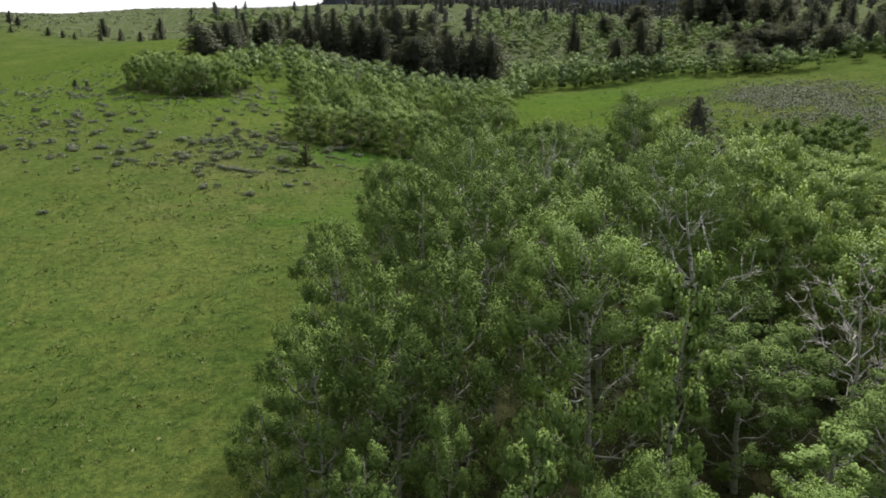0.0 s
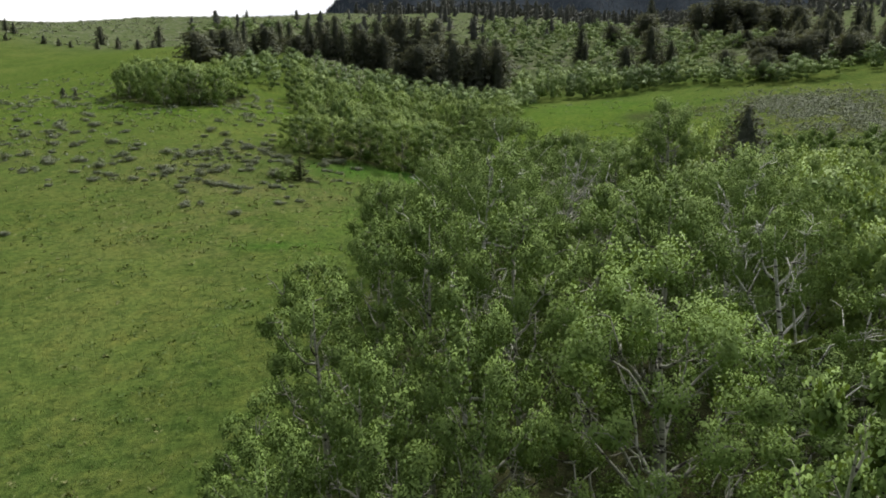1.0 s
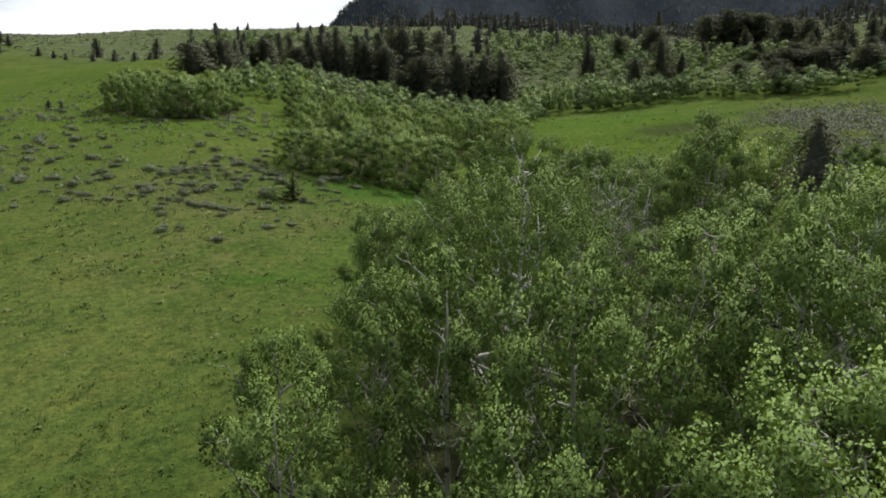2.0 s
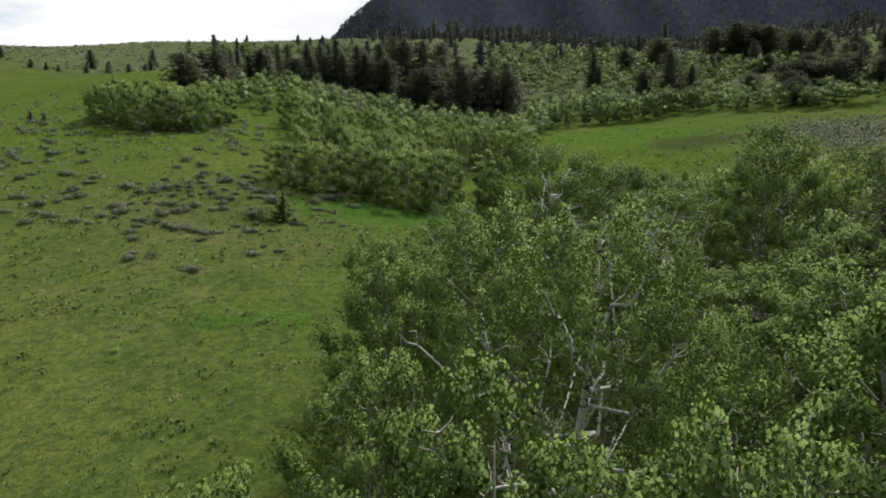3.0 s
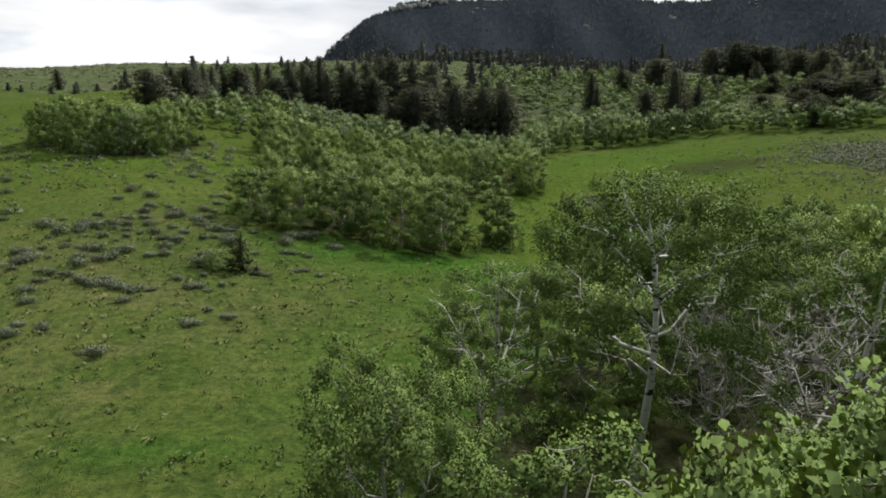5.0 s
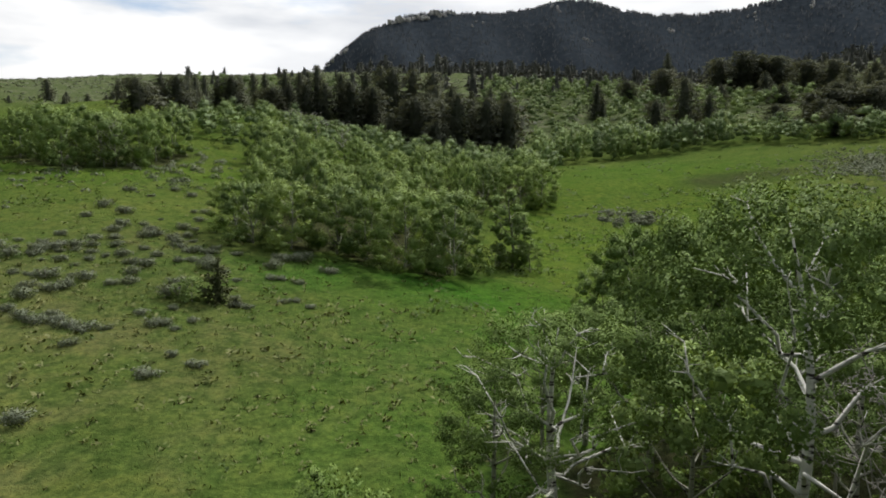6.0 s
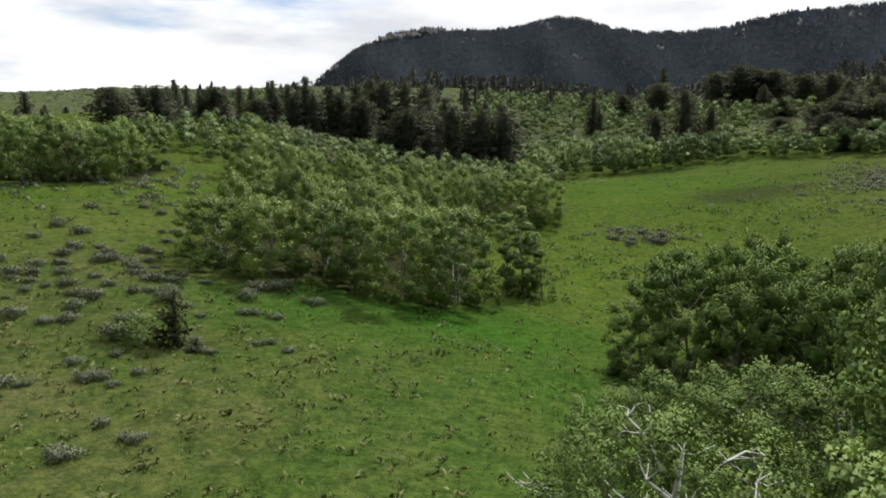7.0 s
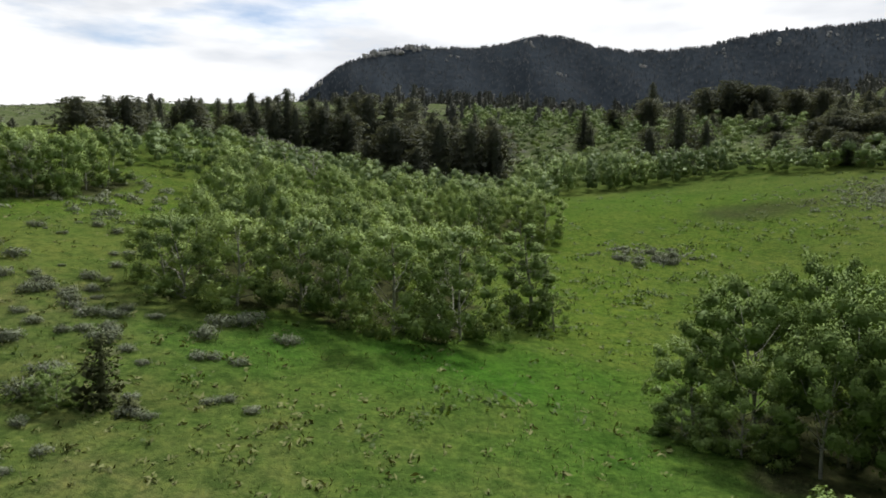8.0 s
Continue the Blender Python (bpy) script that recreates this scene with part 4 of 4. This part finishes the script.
SPIRES = [fir(s, 22, 11, 22, a, g, "tall dark green fir with drooping boughs", 0.36) for s, a, g in ((101, 0.95, 0.32), (102, 1.15, 0.36), (107, 1.3, 0.40))]
PINES = [fir(s, 18, 12, 24, a, g, "broad dark conifer with a rounded ragged crown", 0.40, 0.03, f) for s, a, g, f in ((103, 1.6, 0.36, 0.05), (104, 1.5, 0.40, 0.06), (108, 1.7, 0.40, 0.04))]
FIRS = SPIRES + PINES
FINE_FIR = fir(105, 34, 11, 14, 0.45, 0.18, "dark green spruce standing among the aspens", 0.4)
YOUNG_FIR = fir(106, 12, 10, 12, 0.7, 0.40, "small dark green spruce among sagebrush", 0.22, 0.10, needle=YOUNG_NEEDLE)


def plant_fir(kind, x, y, tall, wide):
    plant(kind, x, y, tall, wide, rt.uniform(0, 6.28), 10.0, 1.9)


plant_fir(FINE_FIR, 16.2, 43.6, 12.4 - float(ground(16.2, 43.6)), 3.8)
plant_fir(YOUNG_FIR, -14.6, 72.3, 2.5, 0.72)
plant_fir(YOUNG_FIR, -13.6, 72.0, 0.6, 0.4)
for x, y, tall, wide in ((-15.9, 72.0, 1.3, 0.75), (-16.7, 72.3, 0.9, 0.55)):
    tagged(plant(RIM[1], x, y, tall, wide, 2.0 * x), "rounded dark green shrub beside a small spruce", "shrub", "shrubs by the spruce")

# Conifers that stand out singly: place, height and half width, from the knoll in the west to the brow in the east.
KNOLL_PINES = [(-52.7, 152.0, 6.4, 2.3), (-51.9, 155.0, 5.0, 1.6), (-51.0, 158.0, 6.4, 1.2), (-48.9, 160.0, 6.6, 1.7), (-48.7, 164.0, 6.2, 1.1), (-44.1, 176.0, 6.8, 2.1)]
KNOLL_FIRS = [(-48.5, 168.0, 6.4, 1.2), (-48.1, 172.0, 6.3, 1.1), (-46.7, 175.0, 5.0, 0.9), (-43.4, 180.0, 7.2, 1.2), (-49.9, 215.0, 9.3, 1.2), (-47.0, 215.0, 9.6, 1.2)]
WEST_FIRS = [(-37.7, 196.0, 10.7, 1.9), (-34.7, 198.0, 10.8, 1.8), (-33.4, 202.0, 11.6, 1.3), (-30.4, 196.0, 13.2, 2.0), (-28.2, 194.0, 9.8, 1.8), (-25.2, 199.0, 12.7, 2.1), (-19.7, 203.0, 14.5, 2.2), (-36.2, 193.5, 7.4, 2.0), (-32.4, 193.0, 8.2, 2.0)]
WEST_PINES = [(-39.7, 192.0, 5.8, 2.9), (-22.6, 195.0, 11.2, 2.7), (-17.7, 196.0, 11.2, 2.5), (-18.5, 232.0, 15.5, 2.0), (-14.7, 228.0, 15.8, 3.7), (-9.2, 230.0, 15.8, 2.5), (-3.6, 226.0, 15.9, 3.2), (-3.0, 212.0, 13.5, 2.1), (0.7, 206.0, 14.1, 1.5)]
HEART_FIRS = [(-9.9, 190.0, 10.1, 2.3), (-12.8, 186.0, 6.5, 1.8), (-4.8, 190.0, 11.3, 2.4), (-2.9, 181.0, 7.1, 2.5), (5.2, 192.0, 14.2, 2.2), (9.6, 196.0, 15.2, 2.0), (12.9, 194.0, 14.6, 2.2), (-1.5, 194.0, 10.5, 2.6)]
HEART_PINES = [(-7.5, 186.0, 11.1, 3.1), (1.8, 187.0, 13.1, 3.0), (8.2, 188.0, 13.2, 2.8), (12.9, 188.0, 13.0, 2.7), (-5.0, 197.0, 12.0, 2.6)]
EAST_FIRS = [(56.0, 200.0, 14.3, 3.0), (60.6, 196.0, 9.8, 1.8), (43.8, 236.0, 10.6, 2.0), (44.7, 232.0, 6.5, 1.2), (78.3, 278.0, 15.2, 2.2), (99.5, 250.0, 8.6, 2.1), (81.8, 240.0, 6.9, 1.6), (97.3, 235.0, 5.4, 2.7), (120.9, 230.0, 8.4, 3.4), (110.3, 225.0, 8.7, 3.3)]
EAST_PINES = [(50.1, 202.0, 9.6, 2.4), (59.8, 262.0, 7.9, 2.7), (74.3, 272.0, 10.0, 3.7), (103.2, 274.0, 14.1, 4.4), (96.6, 278.0, 12.2, 3.6), (109.9, 276.0, 12.2, 4.0), (114.1, 272.0, 11.8, 4.3), (117.9, 260.0, 9.8, 4.1), (121.4, 252.0, 9.3, 3.0), (83.7, 186.0, 7.6, 3.4), (86.4, 184.0, 6.2, 2.6), (90.0, 182.0, 7.4, 2.7), (81.0, 190.0, 6.9, 2.2), (74.0, 168.0, 6.0, 2.4), (78.5, 181.0, 6.2, 2.4), (94.0, 186.0, 8.0, 2.8), (73.0, 190.0, 5.6, 2.2), (98.0, 178.0, 7.0, 2.6), (88.0, 192.0, 8.4, 2.8)]
for kinds, places in ((PINES, KNOLL_PINES), (SPIRES, KNOLL_FIRS), (SPIRES, WEST_FIRS), (PINES, WEST_PINES), (SPIRES, HEART_FIRS), (PINES, HEART_PINES), (SPIRES, EAST_FIRS), (PINES, EAST_PINES)):
    for x, y, tall, wide in places:
        plant_fir(kinds[rt.integers(3)], x, y, tall, wide * (1.32 if kinds is SPIRES else 1.4))
for x, y, tall in ((-109.0, 226.5, 6.6), (-96.0, 240.0, 6.4), (-121.0, 216.0, 3.2), (-116.0, 215.0, 2.6), (-99.0, 216.0, 3.0), (-112.0, 214.0, 2.4), (-104.0, 214.0, 2.8), (-92.0, 214.0, 3.6), (-89.0, 218.0, 3.2), (-85.0, 213.0, 4.4), (-137.0, 228.0, 4.0), (-142.0, 232.0, 4.5), (-131.0, 214.0, 2.6), (-101.5, 222.0, 3.6), (-78.0, 226.0, 6.0), (-63.5, 119.8, 1.6), (-61.0, 119.0, 1.3)):
    plant_fir(SPIRES[rt.integers(3)], x, y, tall * 0.85, tall * 0.27)


def fir_wood(outline, apart, tries, low, high):
    return [(x, y, t, t * rt.uniform(0.24, 0.40)) for x, y in fill(outline, apart, tries, rt) for t in (rt.uniform(low, high) * rt.choice([0.7, 0.85, 1.0, 1.0]),)]


standing.clear()
for x, y, tall, wide in fir_wood([(92, 178), (130, 170), (150, 200), (128, 240), (95, 205)], 6.0, 300, 6.0, 9.0):
    plant_fir(FIRS[rt.integers(6)], x, y, tall, wide)
far_firs = fir_wood([(-50, 270), (10, 250), (60, 300), (140, 285), (230, 230), (260, 300), (120, 360), (0, 380), (-60, 330)], 13.0, 700, 4.0, 8.0)
far_firs += fir_wood([(-40, 385), (120, 365), (280, 290), (420, 300), (380, 460), (100, 520), (-80, 470)], 7.0, 2200, 5.0, 11.0)
far_firs += fir_wood([(-110, 270), (-60, 262), (-55, 330), (-90, 320)], 9.0, 80, 3.0, 6.0)
stand("conifer_wood", "dark conifer woods below the mountain", "trees", far_firs, lambda r: fir_boughs(r, 9, 6, 3, r.uniform(0.5, 1.4), 0.4, 0.02, 0.6), STAND_NEEDLE, np.random.default_rng(9))


# ---- sagebrush ----
def sage_bush(seed, count):
    r = np.random.default_rng(seed)
    ob = thing("sagebrush", "low grey-green sagebrush bush on the meadow", "bush", "sagebrush of the meadow")
    for k in range(4):
        tv, tf = [], []
        w, s = 1.57 * k + r.uniform(-0.5, 0.5), r.uniform(0.2, 0.42)
        tube([(0.02 * math.cos(w), 0.02 * math.sin(w), -0.05), (math.cos(w) * s * 0.6, math.sin(w) * s * 0.6, 0.16), (math.cos(w) * s, math.sin(w) * s, 0.36)], [0.022, 0.014, 0.006], 3, tv, tf)
        part("stem", mesh_of("stem", tv, tf, DEAD_WOOD), ob, "grey woody stem")
    # Seven crowded mounds of small upright leaves.
    w, k = np.arange(7) * 2.4 + r.uniform(0, 1, 7), np.sqrt(np.arange(7) / 7.0) * 0.40
    mound = np.column_stack([np.cos(w) * k, np.sin(w) * k * 0.9, 0.12 + r.uniform(0, 0.14, 7) - 0.10 * k])
    who = r.integers(7, size=count)
    d = unit(r.normal(size=(count, 3)) + np.array([0, 0, 0.35]))
    pts = mound[who] + d * r.uniform(0.35, 1.0, (count, 1)) * np.array([0.27, 0.27, 0.24])
    pts[:, 2] = np.abs(pts[:, 2])
    leaf = leaves(pts, 0.085, r, 0.5, 0.6, d * 0.9)
    d = unit(d + 0.8 * pts * np.array([1, 1, 0.5]))
    part("foliage", quads_mesh("foliage", leaf, SAGE_LEAF, d * 0.7 + flat_normals(leaf, d) * 0.3), ob)
    return ob


SAGES = [sage_bush(s, 620) for s in (201, 202, 203, 204)]


def plant_sage(x, y, size):
    kind = SAGES[rt.integers(4)]
    m = Matrix.LocRotScale((x, y, float(ground(x, y)) - 0.02), Euler((0, 0, rt.uniform(0, 6.28))), (size, size * rt.uniform(0.8, 1.2), size * rt.uniform(0.7, 1.0)))
    if kind.name in USED:
        return copy_thing(kind, m @ Matrix.Diagonal((1 / kind.scale[0], 1 / kind.scale[1], 1 / kind.scale[2], 1)))
    USED.add(kind.name)
    kind.matrix_basis = m


for x, y, size in ((-32.2, 53.7, 1.1), (-23.2, 64.5, 1.0), (-21.6, 60.4, 1.1), (-20.6, 61.2, 1.0), (-21.9, 61.6, 0.8), (-17.0, 58.7, 1.2), (-20.8, 68.2, 0.9), (-15.9, 68.2, 0.9), (-14.4, 62.8, 1.1), (-12.9, 64.0, 0.9), (-14.2, 64.8, 0.8), (-17.6, 69.7, 0.9),
                   (-11.4, 73.2, 0.8), (-10.9, 73.6, 0.8), (-9.9, 72.8, 0.8), (-14.8, 68.9, 0.7), (-13.2, 77.6, 1.0), (-12.6, 77.8, 0.9), (-22.4, 68.1, 1.1), (-21.5, 67.6, 1.2), (-20.6, 67.9, 1.0), (-19.9, 67.3, 1.3), (-19.0, 67.1, 1.2), (-18.2, 67.5, 0.8), (-18.4, 79.3, 1.0), (-17.6, 79.6, 1.0), (-19.2, 79.0, 0.9), (-23.7, 86.4, 1.0), (-13.6, 71.9, 0.9), (-14.0, 73.1, 0.8), (-12.9, 71.6, 0.7)):
    plant_sage(x, y, size)
for _ in range(26):
    plant_sage(21 + rt.normal(0, 2.6), 118.5 + rt.normal(0, 1.8), rt.uniform(0.7, 1.7))
taken = []
while len(taken) < 360:
    x, y = rt.uniform(-78, -8), rt.uniform(52, 135)
    if rt.uniform() < sage_cover(x, y) ** 1.3 and all((x - a) ** 2 + (y - b) ** 2 > 0.6 for a, b in taken):
        taken.append((x, y))
taken.sort(key=lambda p: p[1])
for x, y in taken[:235]:
    plant_sage(x, y, rt.uniform(0.5, 1.1) if rt.uniform() < 0.65 else rt.uniform(1.1, 1.8))


def far_sage():
    """The thick sage of the far benches, and the small plants strewn over the meadow."""
    r = np.random.default_rng(31)
    out, soft, n = [], [], 0
    while n < 5200:
        x, y = r.uniform(8, 95), r.uniform(80, 165)
        if r.uniform() < sage_cover(x, y) ** 2:
            c = np.array([x, y, float(ground(x, y))])
            d = unit(r.normal(size=(11, 3)))
            d[:, 2] = np.abs(d[:, 2])
            s = r.uniform(0.28, 0.60)
            out.append(leaves(c + d * s * np.array([0.7, 0.7, 0.55]), 0.5 * s, r, 0.7, 0.8, d * 1.5))
            soft.append(d + np.array([0, 0, 0.3]))
            n += 1
    for x, y in taken[235:]:
        c = np.array([x, y, float(ground(x, y))])
        d = unit(r.normal(size=(90, 3)))
        d[:, 2] = np.abs(d[:, 2])
        s = r.uniform(0.5, 1.5)
        out.append(leaves(c + d * s * np.array([0.62, 0.62, 0.42]) * r.uniform(0.5, 1.0, (90, 1)), 0.17 * s, r, 0.6, 0.7, d))
        soft.append(d + np.array([0, 0, 0.3]))
    for _ in range(520):
        x, y = r.uniform(-95, -34), r.uniform(70, 140)
        c = np.array([x, y, float(ground(x, y))])
        d = unit(r.normal(size=(14, 3)))
        d[:, 2] = np.abs(d[:, 2])
        s = r.uniform(0.25, 0.6)
        out.append(leaves(c + d * s * np.array([0.7, 0.7, 0.5]), 0.5 * s, r, 0.7, 0.8, d * 1.5))
        soft.append(d + np.array([0, 0, 0.3]))
    for _ in range(3600):
        x, y = r.uniform(-190, 130), r.uniform(215, 360)
        c = np.array([x, y, float(ground(x, y))])
        d = unit(r.normal(size=(8, 3)))
        d[:, 2] = np.abs(d[:, 2])
        s = r.uniform(0.4, 1.0)
        out.append(leaves(c + d * s * np.array([1.1, 0.8, 0.5]), 0.8 * s, r, 0.6, 0.6, d))
        soft.append(d + np.array([0, 0, 0.3]))
    tagged(new("sage_field", quads_mesh("sage_field", np.concatenate(out), SAGE_LEAF, np.concatenate(soft))), "grey sagebrush covering the far benches", "sagebrush", kind="stuff")


far_sage()


# ---- grass and small plants ----
def blades(x, y, tall, r, each, spread):
    """Tufts of upright narrow blades."""
    k = len(x) * each
    base = np.repeat(np.column_stack([x, y, ground(x, y)]), each, 0) + np.column_stack([r.normal(0, spread, (k, 2)), np.full(k, -0.02)])
    h = np.repeat(tall, each)[:, None] * r.uniform(0.6, 1.25, (k, 1))
    lean = np.column_stack([r.normal(0, 0.45, (k, 2)), np.ones(k)])
    side = unit(np.column_stack([r.normal(size=(k, 2)), np.zeros(k)])) * (0.012 + 0.09 * h)
    tip, mid = base + lean * h, base + lean * h * 0.55 * np.array([0.7, 0.7, 1.1])
    return np.stack([base - side * 0.5, base + side * 0.5, mid + side * 0.45, tip], 1)


def build_grass():
    r = np.random.default_rng(41)
    k = 95000
    y = 12 + 105 * r.uniform(0, 1, k) ** 1.35
    x = r.uniform(-1, 1, k) * (14 + 0.62 * (y - 8)) - 6
    patch = ripple(x, y, 0.9, 0.4) + 0.7 * ripple(x, y, 0.27, 1.1) + r.normal(0, 0.5, k)
    keep = (patch > -0.2) & (x > -60) & (x < 45)
    x, y = x[keep], y[keep]
    tall = r.uniform(0.06, 0.13, len(x)) * (1 + 0.35 * lush_cover(x, y))
    tagged(new("meadow_grass", quads_mesh("meadow_grass", blades(x, y, tall, r, 3, 0.10), GRASS_BLADE, r.normal(0, 0.35, (3 * len(x), 3)) + np.array([0, 0, 1.0]))), "short green meadow grass with seed heads", "grass", kind="stuff")
    k = 15000
    y = 14 + 150 * r.uniform(0, 1, k) ** 1.1
    x = r.uniform(-1, 1, k) * (14 + 0.62 * (y - 8)) - 4
    shrubby = 1.6 * swell(x, y, 4.5, 91, 3.0, 1.2) + 1.4 * swell(x, y, -2, 76, 2.6, 1.2, 15) + 1.0 * swell(x, y, 15, 106, 7, 7) + 0.6 * swell(x, y, 30, 120, 14, 10)
    keep = (0.6 * ripple(x, y, 0.5, 2.0) + 0.5 * ripple(x, y, 0.15, 0.5) + shrubby + r.normal(0, 0.5, k) > 0.62) & (x > -75) & (x < 75)
    x, y = x[keep], y[keep]
    size = np.repeat(r.uniform(0.5, 1.25, len(x)) * (1 + 0.5 * np.clip(shrubby[keep], 0, 1)) * (0.8 + y / 160), 12)[:, None]
    pts = np.repeat(np.column_stack([x, y, ground(x, y)]), 12, 0) + np.abs(r.normal(size=(12 * len(x), 3)) * np.array([0, 0, 0.10])) * size + r.normal(size=(12 * len(x), 3)) * np.array([0.16, 0.16, 0.0]) * size
    quads = leaves(np.zeros_like(pts), 0.15, r, 0.55, 0.9) * size[:, None] + pts[:, None]
    tagged(new("meadow_forbs", quads_mesh("meadow_forbs", quads, FORB_LEAF, r.normal(0, 0.5, (len(quads), 3)) + np.array([0, 0, 1.0]))), "low broad-leaved plants strewn through the grass", "plants", kind="stuff")

    # Pale bunches of last year's grass, thickest on the dry ground.
    k = 15000
    y = 20 + 95 * r.uniform(0, 1, k)
    x = r.uniform(-1, 1, k) * (12 + 0.60 * (y - 12)) - 5
    dry = 0.9 * swell(x, y, -14, 66, 11, 7) + 0.5 * sage_cover(x, y) + 0.35 * ripple(x, y, 0.33, 1.9)
    keep = (dry + r.normal(0, 0.35, k) > 0.45) & ~inside(x, y, NEAR_WOOD) & ~inside(x, y, THICKET)
    x, y = x[keep], y[keep]
    size = np.repeat(r.uniform(0.5, 1.3, len(x)) * (0.7 + y / 150), 7)[:, None]
    pts = np.repeat(np.column_stack([x, y, ground(x, y)]), 7, 0) + np.abs(r.normal(size=(7 * len(x), 3))) * np.array([0, 0, 0.06]) * size + r.normal(size=(7 * len(x), 3)) * np.array([0.09, 0.09, 0.0]) * size
    quads = leaves(np.zeros_like(pts), 0.19, r, 0.35, 0.5) * size[:, None] + pts[:, None]
    tagged(new("dry_bunch_grass", quads_mesh("dry_bunch_grass", quads, DRY_GRASS, r.normal(0, 0.4, (len(quads), 3)) + np.array([0, 0, 1.0]))), "pale tufts of dry bunch grass on the meadow", "grass", kind="stuff")


build_grass()
